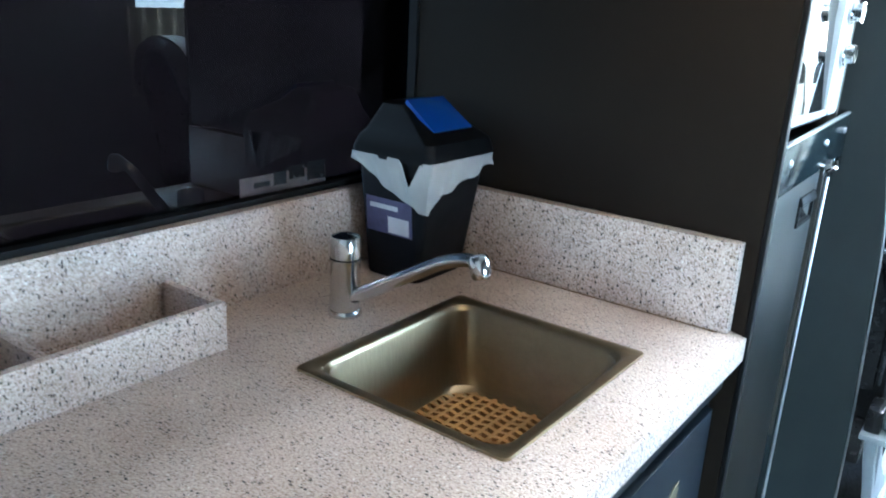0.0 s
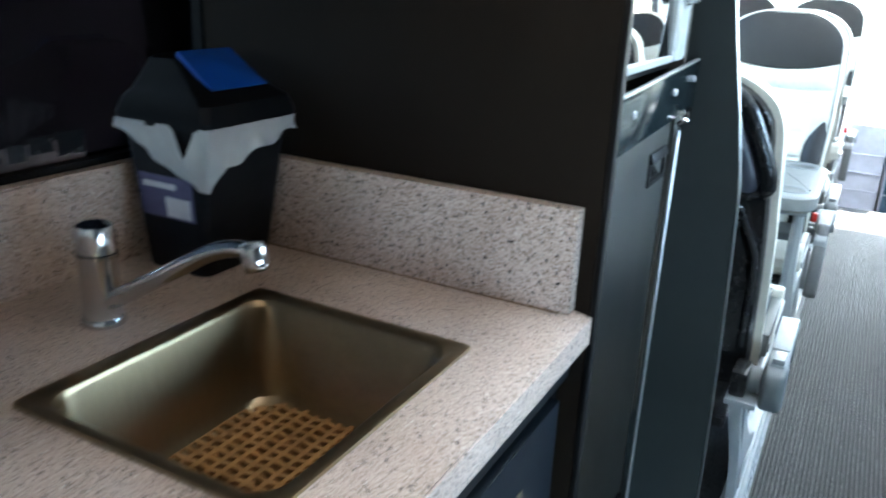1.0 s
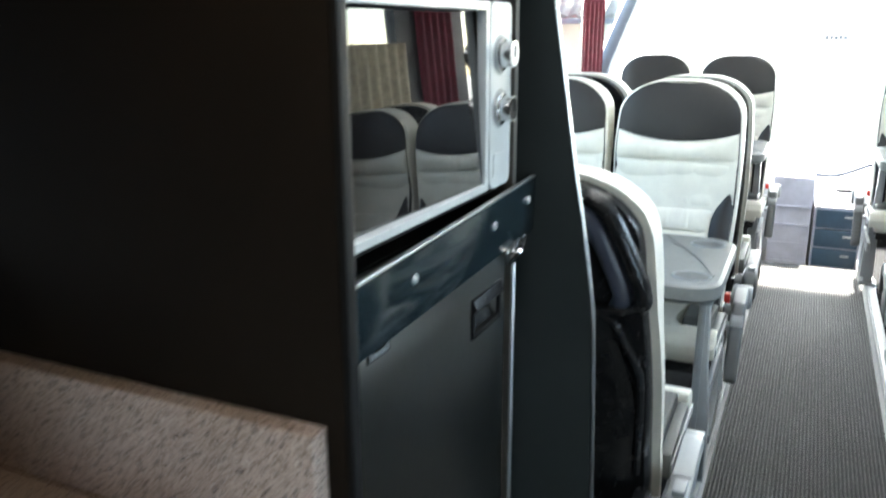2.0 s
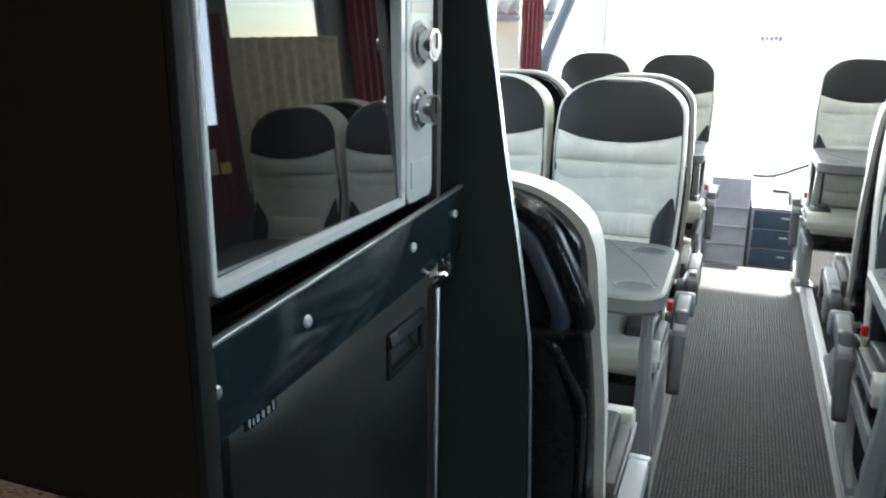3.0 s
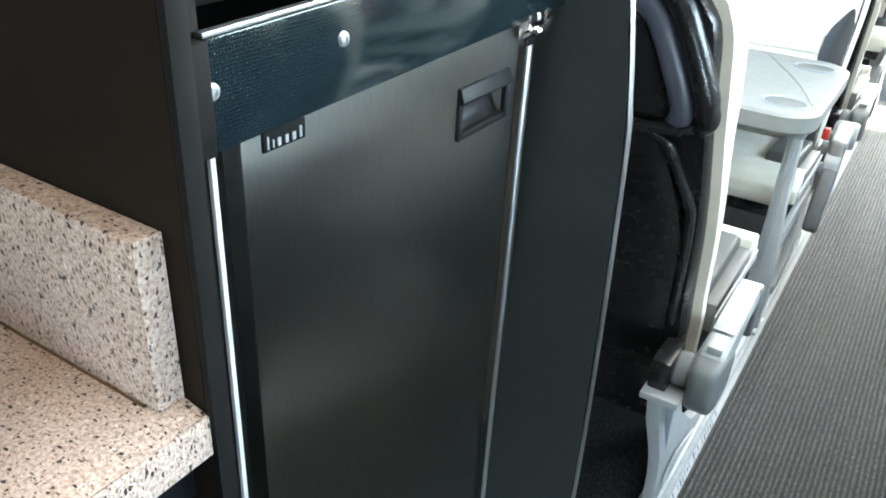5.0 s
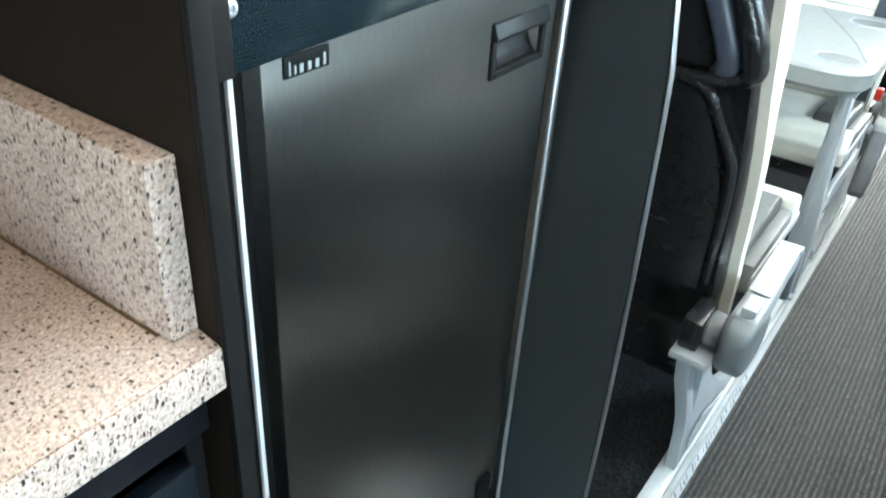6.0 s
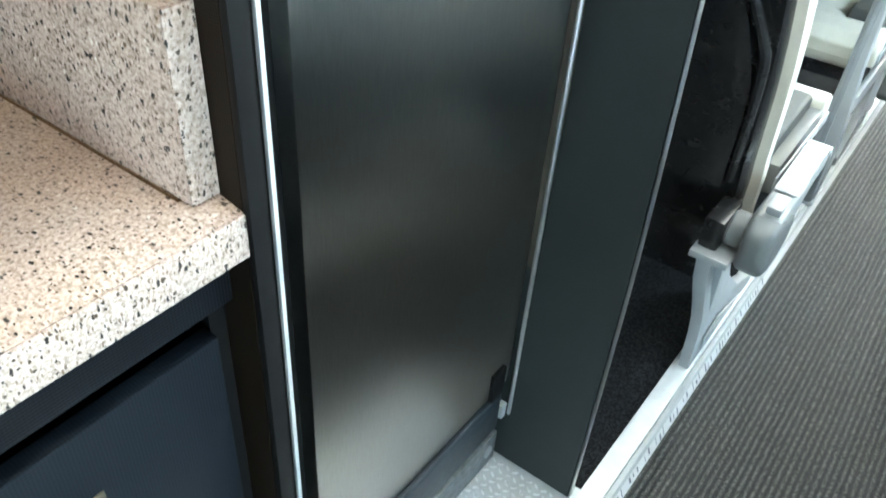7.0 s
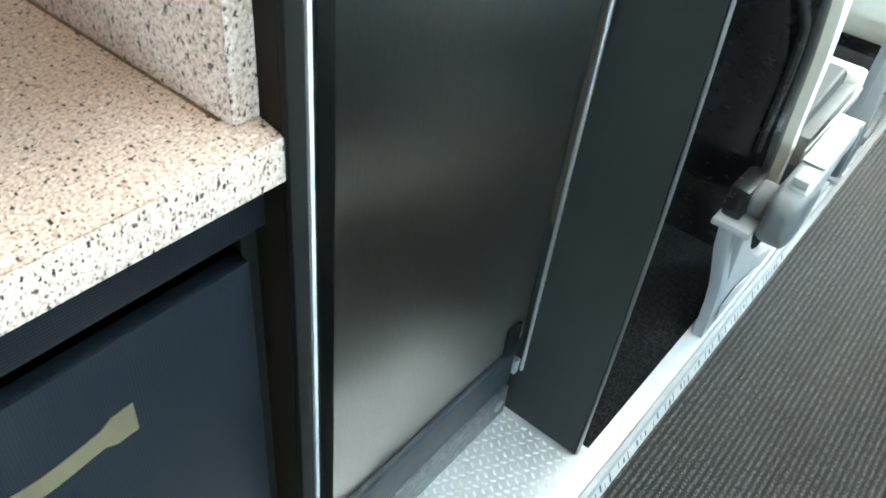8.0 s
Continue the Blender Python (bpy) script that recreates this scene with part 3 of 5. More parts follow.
def loft(loops, cap_first=False, cap_last=False):
    """Faces between equal closed loops of points."""
    bm = bmesh.new()
    rings = [[bm.verts.new(p) for p in lp] for lp in loops]
    n = len(rings[0])
    for r0, r1 in zip(rings, rings[1:]):
        for k in range(n):
            bm.faces.new((r0[k], r0[(k + 1) % n], r1[(k + 1) % n], r1[k]))
    if cap_first:
        bm.faces.new(rings[0][::-1])
    if cap_last:
        bm.faces.new(rings[-1])
    return bm


def rim_loop(inset, r, z):
    return [(x, y, z) for x, y in rounded_rect(SX0 + inset, SX1 - inset, SY0 + inset, SY1 - inset, r)]


part("rim", loft([rim_loop(0, 0.008, 0.9004), rim_loop(0.0005, 0.008, 0.9035), rim_loop(0.003, 0.009, 0.9042), rim_loop(0.015, 0.02, 0.9025), rim_loop(0.018, 0.03, 0.900)]), M_STEEL, sink, "bright pressed steel rim")
part("basin", loft([rim_loop(0.018, 0.03, 0.9001), rim_loop(0.021, 0.036, 0.894), rim_loop(0.026, 0.045, 0.80), rim_loop(0.030, 0.05, 0.772), rim_loop(0.040, 0.055, 0.759), rim_loop(0.06, 0.06, 0.755)], cap_last=True), M_STEEL, sink)
part("drain", lathe([(0.0, 0.7555), (0.032, 0.7555), (0.036, 0.7565), (0.038, 0.7556)], 24, (-0.479, 0.685, 0)), M_CHROME, sink)
mat_bm = bmesh.new()
MX0, MX1, MY0, MY1 = -0.605, -0.373, 0.556, 0.836


def bars(lo, hi, n, w):
    """The edges of n bars, evenly spread and w wide."""
    return [lo + (hi - lo) * i / (n - 1) + d for i in range(n) for d in (-w / 2, w / 2)]


gx, gy = bars(MX0, MX1, 14, 0.0062), bars(MY0, MY1, 18, 0.0074)
grid = [[mat_bm.verts.new((x, y, 0.7655 - 0.002 * ((i // 2) % 2))) for y in gy] for i, x in enumerate(gx)]
for i in range(len(gx) - 1):
    for j in range(len(gy) - 1):
        if i % 2 == 0 or j % 2 == 0:
            mat_bm.faces.new((grid[i][j], grid[i + 1][j], grid[i + 1][j + 1], grid[i][j + 1]))
skirt = bmesh.ops.extrude_face_region(mat_bm, geom=list(mat_bm.faces))
for v in skirt["geom"]:
    if isinstance(v, bmesh.types.BMVert):
        v.co.z = 0.757
bmesh.ops.recalc_face_normals(mat_bm, faces=list(mat_bm.faces))
solid("sink_mat", mat_bm, M_MAT, "amber rubber grid mat on the bottom of the sink", "mat", smooth=0)

tap = thing("tap", (-0.722, 0.684, 0.9), "chrome mixer tap with a long low spout", "tap")
part("base", lathe([(0.0, 0.9), (0.0255, 0.9), (0.0255, 0.904), (0.0235, 0.909), (0.0, 0.910)], 28, (-0.722, 0.684, 0)), M_CHROME, tap)
part("column", lathe([(0.0, 0.909), (0.0225, 0.909), (0.0222, 0.980), (0.0235, 0.983), (0.0235, 0.988), (0.0, 0.989)], 28, (-0.722, 0.684, 0)), M_CHROME, tap)
head = part("lever_cap", lathe([(0.0, 0.989), (0.0222, 0.990), (0.0230, 1.012), (0.021, 1.022), (0.010, 1.0265), (0.0, 1.0265)], 28, (-0.722, 0.684, 0)), M_CHROME, tap)
part("spout", sweep(smooth_path([(-0.708, 0.684, 0.930), (-0.66, 0.685, 0.957), (-0.60, 0.686, 0.992), (-0.548, 0.687, 1.022), (-0.515, 0.688, 1.034), (-0.497, 0.688, 1.036)]), [0.0112 - 0.00005 * k for k in range(41)], seg=14), M_CHROME, tap)
part("nozzle", turned(lathe([(0.0, -0.018), (0.0115, -0.018), (0.0140, -0.014), (0.0140, 0.006), (0.0115, 0.012), (0.0, 0.013)], 20), pose(-0.488, 0.688, 1.034, 0, -14, 0)), M_CHROME, tap)

# ---------- waste bin ----------
bin_ = thing("waste_bin", (-0.77, 0.92, 0.9), "small black plastic bin with a blue swing flap and white liner", "bin")


def bin_loop(x0, x1, y0, y1, z, r=0.016):
    return [(x, y, z) for x, y in rounded_rect(x0, x1, y0, y1, r)]


part("body", loft([bin_loop(-0.832, -0.722, 0.852, 0.985, 0.9005), bin_loop(-0.833, -0.720, 0.850, 0.987, 0.905), bin_loop(-0.844, -0.694, 0.834, 1.004, 1.108)], True, True), M_BIN, bin_)
part("lid", loft([bin_loop(-0.850, -0.684, 0.828, 1.010, 1.108), bin_loop(-0.852, -0.682, 0.826, 1.012, 1.120), bin_loop(-0.846, -0.688, 0.834, 1.006, 1.140), bin_loop(-0.842, -0.706, 0.848, 0.998, 1.150), bin_loop(-0.836, -0.746, 0.864, 0.990, 1.170, 0.012), bin_loop(-0.829, -0.770, 0.874, 0.983, 1.189, 0.012), bin_loop(-0.822, -0.776, 0.882, 0.976, 1.193, 0.012)], True, True), M_BIN, bin_)
fl = sheet(lambda u, v: (-0.776 + 0.062 * u, 0.879 - 0.004 * u + v * (0.097 + 0.008 * u), 1.1995 - 0.0445 * u + 0.006 * math.sin(math.pi * u) * math.sin(math.pi * v)), 8, 8, depth=(-0.004, 0, -0.006))
part("flap", fl, M_BLUE, bin_, "blue swing flap")
# liner folded over the rim: a wavy skirt on two faces


def liner(u, v):
    """u runs along the near and then the aisle side, v hangs down from under the lid."""
    w = 0.328 * u
    if w < 0.158:
        x, y, nx, ny = -0.846 + w, 0.831, 0.0, -1.0
        hang = 0.012 + 0.070 * min(1.0, w / 0.135)
        drop = 0.046 * max(0.0, 1 - abs(w - 0.122) / 0.022)
    else:
        x, y, nx, ny = -0.688, 0.831 + (w - 0.158), 1.0, 0.0
        hang = 0.082 - 0.060 * ((w - 0.158) / 0.17) ** 0.55 + 0.005 * math.sin(w * 95)
        drop = 0.0
    fold = 0.0035 * math.sin(w * 70 + v * 2.5) + 0.002 * math.sin(w * 170 - v * 4)
    out = 0.0045 + fold * (0.3 + 0.7 * v) - 0.085 * hang * v
    return (x + nx * out, y + ny * out, 1.113 - drop - (hang - drop) * v)


part("liner", sheet(liner, 60, 8, depth=(0.002, 0.002, 0.0)), M_BAG, bin_, "white liner folded over the rim")
label_bm = sheet(lambda u, v: (-0.824 + 0.098 * u, 0.8432 - 0.0045 * v, 0.980 + 0.060 * v), 2, 2, depth=(0, 0.002, 0))
lab = part("label", label_bm, M_LABEL, bin_, "purple product label with a pale panel")
part("label_panel", sheet(lambda u, v: (-0.776 + 0.044 * u, 0.8425 - 0.0026 * v, 0.983 + 0.028 * v), 2, 2, depth=(0, 0.002, 0)), M_PAPER, lab)
part("label_bar", sheet(lambda u, v: (-0.815 + 0.06 * u, 0.8395 - 0.0006 * v, 1.022 + 0.008 * v), 2, 1, depth=(0, 0.001, 0)), M_PAPER, lab)

# ---------- notice on the tinted window ----------
notice = solid("window_notice", box(-0.9055, -0.9045, 0.641, 0.823, 1.036, 1.080), M_NOTICE, "small white notice stuck low on the tinted window", "notice")
for k, (ya, yb, za, zb) in enumerate(((0.668, 0.700, 1.062, 1.070), (0.708, 0.735, 1.060, 1.082), (0.740, 0.775, 1.066, 1.088), (0.780, 0.822, 1.058, 1.090))):
    part("printed_bar", box(-0.9044, -0.9040, ya, yb, za, zb), M_SHELL, notice)

# ---------- galley: cabinet ----------
cab = thing("base_cabinet", (-0.5, 0.3, STEP), "dark navy embossed galley cabinet under the worktop", "cabinet")
part("carcass", box(-0.86, -0.285, -1.0, 1.038, STEP, 0.72, 0.001), M_BLACK, cab)
part("top_rail", box(-0.285, -0.252, -1.0, 1.036, 0.805, 0.856, 0.002), M_RAIL, cab)
part("door", box(-0.274, -0.256, 0.30, 1.020, 0.10, 0.7745, 0.003), M_CAB, cab, "navy embossed door panel")
part("door", box(-0.274, -0.256, -0.42, 0.292, 0.10, 0.7745, 0.003), M_CAB, cab, "navy embossed door panel")
part("side_post", box(-0.290, -0.268, 1.0215, 1.038, STEP, 0.808, 0.001), M_BLACK, cab)
tape = solid("tape_strip", sheet(lambda u, v: (-0.2545, 0.785 + 0.115 * u, 0.686 - 0.004 * math.sin(u * 5) + 0.02 * (v - 0.5) + 0.012 * (u > 0.8) * (v - 0.5)), 12, 2, depth=(-0.001, 0, 0)), M_MASK, "strip of yellowed tape stuck on the cabinet door", "tape")

# ---------- partition and the appliance column ----------
solid("partition_galley", box(-0.887, -0.235, 1.041, 1.0565, STEP, TOP - 0.001, 0.002), M_PART, "black textured partition behind the sink", "partition", "structure")
solid("trim_partition", box(-0.2345, -0.2270, 1.0405, 1.057, STEP, TOP - 0.002, 0.0015), M_BLACK, "black edge strip of the partition", "trim", "structure")
solid("edge_strip", box(-0.2645, -0.2605, 1.0908, 1.0955, STEP, 1.0765, 0.0004), M_STRIP, "pale grey painted strip down the side of the appliance column", "strip")
column = thing("appliance_housing", (-0.55, 1.33, STEP), "black housing round the fridge and microwave", "housing")
part("back_panel", box(-0.84, -0.82, 1.0985, 1.60, STEP, TOP - 0.02), M_BLACK, column)
part("side_post", box(-0.82, -0.267, 1.0580, 1.0975, STEP, TOP - 0.03, 0.001), M_BLACK, column)
part("jamb", box(-0.82, -0.300, 1.0985, 1.112, STEP, 1.5), M_BLACK, column)
part("jamb", box(-0.82, -0.275, 1.605, 1.620, STEP, 1.5), M_JAMB, column, "dull brown side board beside the microwave")
part("top_lip", box(-0.276, -0.262, 1.365, 1.664, 1.4680, 1.479, 0.0015), M_GREY, column, "bare metal lip over the microwave")
part("shelf", box(-0.82, -0.30, 1.113, 1.604, 1.166, 1.186, 0.001), M_BLACK, column)
part("top_board", box(-0.82, -0.262, 1.1, 1.66, 1.485, 1.56, 0.002), M_BLACK, column)

fridge = thing("catering_fridge", (-0.55, 1.34, STEP), "upright fridge with a dark brushed steel door", "fridge")
part("cabinet", box(-0.80, -0.302, 1.120, 1.598, 0.06, 1.15, 0.003), M_BLACK, fridge)
dbm = turned(plate_with_hole(1.138, 1.592, 0.215, 1.145, 1.460, 1.557, 0.980, 1.020, -0.301, -0.280), Matrix(((0, 0, 1, 0), (1, 0, 0, 0), (0, 1, 0, 0), (0, 0, 0, 1))))
bmesh.ops.bevel(dbm, geom=[e for e in dbm.edges if len(e.link_faces) == 2 and e.calc_face_angle() > 0.5 and abs(e.verts[0].co.x + 0.280) < 1e-5 and abs(e.verts[1].co.x + 0.280) < 1e-5], offset=0.003, segments=2, profile=0.6, affect="EDGES")
door = part("door", dbm, M_DOOR, fridge, "dark brushed steel door")
part("kick_rail", box(-0.300, -0.272, 1.100, 1.566, 0.118, 0.210, 0.008, 3), M_SLATERAIL, fridge, "dark grey kick rail")
part("kick_foot", box(-0.300, -0.268, 1.100, 1.560, STEP, 0.117, 0.002), M_KICK, fridge, "dull mottled metal lower strip")
part("bolt", turned(lathe([(0, 0), (0.012, 0), (0.012, 0.002), (0.008, 0.003), (0, 0.004)], 16), pose(-0.2680, 1.535, 0.082, 0, 90, 0)), M_ALU, fridge)
hd = part("handle", prism([(-0.281, 1.033), (-0.2755, 1.0325), (-0.2705, 1.0175), (-0.2725, 1.014), (-0.281, 1.014)], "y", 1.453, 1.565, 0.0015), M_GRIP, fridge, "black recessed pull handle")
turned_frame = bmesh.new()
add_box(turned_frame, -0.284, -0.2755, 1.453, 1.4605, 0.972, 1.0135, 0.0015)
add_box(turned_frame, -0.284, -0.2755, 1.5575, 1.565, 0.972, 1.0135, 0.0015)
add_box(turned_frame, -0.284, -0.2755, 1.461, 1.557, 0.972, 0.9805, 0.0015)
part("handle_frame", turned_frame, M_GRIP, hd)
part("handle_cup", sheet(lambda u, v: (-0.2835 - 0.013 * math.sin(math.pi * v * 0.5) ** 0.7, 1.4605 + 0.097 * u, 0.9805 + 0.034 * v), 4, 8), M_SHELL, hd, "glossy hollow behind the pull")
badge = part("badge", box(-0.2805, -0.2775, 1.159, 1.208, 1.0515, 1.069, 0.001), M_BLACK, fridge, "black badge with pale marks")
for y, w, h in ((1.1675, 0.0016, 0.0105), (1.1735, 0.0015, 0.0066), (1.1790, 0.0036, 0.0066), (1.1878, 0.0034, 0.0066), (1.1962, 0.0036, 0.0066), (1.2050, 0.0024, 0.0095)):
    part("badge_mark", box(-0.2774, -0.2766, y - 0.0045, y - 0.0045 + w, 1.0540, 1.0540 + h), M_WHITE, badge)
part("hinge", box(-0.281, -0.272, 1.530, 1.566, 0.213, 0.275, 0.003), M_BLACK, fridge)
part("hinge_tab", box(-0.281, -0.268, 1.567, 1.590, 0.140, 0.172, 0.002), M_PALE, fridge)

fascia = thing("fascia_panel", (-0.265, 1.38, 1.12), "slate blue embossed panel screwed below the microwave", "panel")
part("board", prism([(1.0928, 1.0774), (1.672, 1.0925), (1.672, 1.1775), (1.0928, 1.1563)], "x", -0.2665, -0.258, 0.0015), M_FASCIA, fascia)
part("lip", prism([(1.0928, 1.1568), (1.672, 1.178), (1.672, 1.181), (1.0928, 1.1608)], "x", -0.2665, -0.2585, 0.001), M_ALU, fascia, "worn pale top edge")
part("end_cap", box(-0.2665, -0.2535, 1.0580, 1.0925, 1.0775, 1.1565, 0.001), M_BLACK, fascia, "black end cap")
for y, z in ((1.0960, 1.1215), (1.234, 1.131), (1.486, 1.137), (1.631, 1.147)):
    part("screw", turned(lathe([(0, 0.0008), (0.0024, 0.0008), (0.0028, 0.0028), (0.0048, 0.0026), (0.0060, 0.0014), (0.0064, 0)][::-1], 16), pose(-0.2579, y, z, 0, 90, 0)), M_ALU, fascia)

rod = thing("rod_bolt", (-0.262, 1.575, 0.16), "long upright steel rod with a chrome clip at its head", "bolt")
part("rod", sweep([(-0.262, 1.580, 0.150), (-0.262, 1.580, 1.085)], 0.0035), M_ALU, rod)
part("clip", sweep(smooth_path([(-0.262, 1.560, 1.070), (-0.252, 1.568, 1.078), (-0.250, 1.582, 1.079), (-0.255, 1.612, 1.084)]), 0.0055), M_CHROME, rod)
part("clip_plate", box(-0.268, -0.256, 1.562, 1.592, 1.060, 1.096, 0.002), M_CHROME, rod)
part("clip_pin", sweep([(-0.262, 1.60, 1.07), (-0.250, 1.60, 1.10)], 0.004), M_CHROME, rod)

# ---------- microwave ----------
mw = thing("microwave", (-0.45, 1.345, 1.187), "white microwave oven with dark glass door and two knobs", "microwave")
part("case", box(-0.66, -0.308, 1.122, 1.572, 1.1875, 1.438, 0.004), M_WHITE, mw)
Y0, Y1, YC, Z0, Z1 = 1.118, 1.573, 1.490, 1.186, 1.442


def door_loop(inset, radius, x):
    """The door's outline, rounded towards the hinge and square at the control panel."""
    a, b, c, d = Y0 + inset[0], YC - inset[1], Z0 + inset[2], Z1 - inset[3]
    arc = [(a + radius * (1 - math.sin(t)), c + radius * (1 - math.cos(t))) for t in [math.pi / 2 * k / 5 for k in range(6)]]
    top = [(y, c + d - z) for y, z in arc[::-1]]
    return [(x, y, z) for y, z in [(b, c)] + arc + top + [(b, d)]]


fr = loft([door_loop((0, 0, 0, 0), 0.012, -0.2825), door_loop((0, 0, 0, 0), 0.012, -0.2715), door_loop((0.0015, 0.0015, 0.0015, 0.0015), 0.0105, -0.270), door_loop((0.0055, 0.012, 0.0105, 0.0115), 0.002, -0.270), door_loop((0.0070, 0.013, 0.0115, 0.0125), 0.0015, -0.2725), door_loop((0.0070, 0.013, 0.0115, 0.0125), 0.0015, -0.2825)])
part("door_frame", fr, M_WHITE, mw, "white door frame")
# the glass sits a little out of true in its frame
GY, GZ = (Y0 + YC - 0.003) / 2, (Z0 + Z1 - 0.001) / 2
part("door_glass", turned(box(-0.004, 0.004, Y0 + 0.006 - GY, YC - 0.009 - GY, Z0 + 0.007 - GZ, Z1 - 0.008 - GZ), pose(-0.2895, GY, GZ, 0, -3.3, -1.75)), M_MWGLASS, mw, "dark reflective door glass")
ctl = prism(rounded_rect(YC + 0.002, Y1, Z0, Z1, 0.014), "x", -0.2825, -0.269, 0.002)
part("control_panel", ctl, M_WHITE, mw, "white control panel")
part("rating_label", box(-0.2688, -0.2684, YC + 0.012, Y1 - 0.012, Z1 - 0.034, Z1 - 0.010), M_PAPER, mw)
part("open_button", box(-0.2695, -0.2675, YC + 0.014, Y1 - 0.012, Z0 + 0.018, Z0 + 0.050, 0.0008), M_WHITE, mw)
for z, m in ((1.372, M_WHITE), (1.298, M_BLACK)):
    k = part("knob", turned(lathe([(0.0, 0.0), (0.0225, 0.0), (0.0225, 0.004), (0.0175, 0.006), (0.0175, 0.017), (0.0185, 0.018), (0.0185, 0.0205), (0.0, 0.0205)], 28), pose(-0.2685, 1.527, z, 0, 90, 0)), M_CHROME, mw, "chrome rotary knob")
    part("knob_face", turned(lathe([(0.0, 0.0), (0.0160, 0.0), (0.0155, 0.0008), (0.0, 0.0008)], 28), pose(-0.2479, 1.527, z, 0, 90, 0)), m, k)
    part("knob_pointer", box(-0.2471, -0.2455, 1.5255, 1.5285, z - 0.004, z + 0.014, 0.0005), M_BLACK, k)
    part("dial_marks", turned(lathe([(0.0265, 0.0), (0.0275, 0.0), (0.0275, 0.0003), (0.0265, 0.0003)], 28), pose(-0.2689, 1.527, z, 0, 90, 0)), M_GREY, mw)

# ---------- leaning seat partition ----------
EDGE = [(0.045, -0.119), (0.5, -0.128), (0.90, -0.148), (1.0, -0.159), (1.10, -0.177), (1.2, -0.198), (1.3, -0.217), (1.47, -0.249), (1.75, -0.295), (2.03, -0.335)]


def lean(z):
    return 1.57 + (z - 0.045) * 0.085


pt = bmesh.new()
cols = []
for z, x in EDGE:
    y = lean(z)
    cols.append([pt.verts.new(c) for c in ((-1.0, y, z), (x, y, z), (x, y + 0.022, z), (-1.0, y + 0.022, z))])
for a, b in zip(cols, cols[1:]):
    for k in range(4):
        pt.faces.new((a[k], a[(k + 1) % 4], b[(k + 1) % 4], b[k]))
pt.faces.new(cols[0][::-1]), pt.faces.new(cols[-1])
solid("partition_seats", pt, plain("charcoal_panel", (0.021, 0.0265, 0.0270), 0.40, 0, 0.15, 5, 600, 0.15, 0.3), "black leaning partition between galley and seats", "partition", "structure")
solid("trim_seats_partition", sweep(smooth_path([(x + 0.0015, lean(z) + 0.009, z) for z, x in EDGE], 6), 0.0075, 0.002, 10, up=(1, 0, 0)), M_TRIM, "thin silver trim along the partition edge", "trim", "structure")
studs = bmesh.new()
for j in range(34):
    for i in range(14):
        x, y = -0.300 + 0.0150 * i + 0.0075 * (j % 2), 1.10 + 0.0138 * j
        if x < -0.114:
            turn = radians(40 if (i + j // 2) % 2 else -40)
            ct, sn = math.cos(turn), math.sin(turn)
            rings = []
            for f, h in ((1.0, 0.0), (0.75, 0.0014), (0.35, 0.0021)):
                loop = [(0.0064 * f * math.cos(t), 0.0030 * f * math.sin(t)) for t in [2 * math.pi * k / 8 for k in range(8)]]
                rings.append([studs.verts.new((x + a * ct - b * sn, y + a * sn + b * ct, STEP - 0.0021 + h)) for a, b in loop])
            for r0, r1 in zip(rings, rings[1:]):
                for k in range(8):
                    studs.faces.new((r0[k], r0[(k + 1) % 8], r1[(k + 1) % 8], r1[k]))
            studs.faces.new(rings[-1])
plate = solid("tread_plate", box(-0.3095, -0.1085, BACK, 1.60, 0.0, STEP - 0.002), M_TREAD, "patterned aluminium floor plate in front of the galley", "floor plate", "structure")
tagged(part("raised_studs", studs, M_STUD, plate, smooth=60), kind="stuff")

# ---------- seats ----------
# A seat is built facing -y, with its back's front surface at y = 0 and z = 0.655 above the plinth.
HALF, ROOF = 0.212, 1.185  # ROOF is the height of a back's top


def rear_y(z):
    lumbar = 0.024 * math.sin(math.pi * (z - 0.42) / 0.40) ** 2 if 0.42 < z < 0.82 else 0.0
    return -lumbar + ((z - 0.655) * 0.20 if z > 0.40 else -0.051 + (z - 0.40) * 0.05)


def face_y(z):
    """The padded front: it stands proud at the head and is hollow at the small of the back."""
    t = max(0.0, min(1.0, (z - ROOF + 0.36) / 0.16))
    return rear_y(z) - 0.034 * t * t * (3 - 2 * t)


TAPER, PAD = 0.0, 0.009


def half_width(z):
    """Half the width of the backrest at a height: waisted low down, rounded at the top."""
    w = HALF - 0.012 * max(0.0, min(1.0, (0.75 - z) / 0.3)) - 0.014 * max(0.0, (z - 0.95) / 0.25) - TAPER * max(0.0, (z - 0.42) / 0.6)
    r = 0.115
    if z > ROOF - r:
        w -= 1.35 * (r - math.sqrt(max(0.0, r * r - (z - ROOF + r) ** 2)))
    return max(w, 0.01)


def back_outline(grow, n=26, z0=0.30):
    """The outline of the backrest as (x, z) from the lower left over the top to the lower right."""
    right = []
    for i in range(n + 1):
        t = i / n
        z = z0 + (ROOF - z0) * (1 - (1 - t) ** 1.8)
        right.append((half_width(z), z))
    pts = [(-x, z) for x, z in right] + [(x, z) for x, z in right[::-1]]
    return [(x * (1 + grow / HALF), z + (0.5 * grow if z > 1.0 else 0.0)) for x, z in pts]


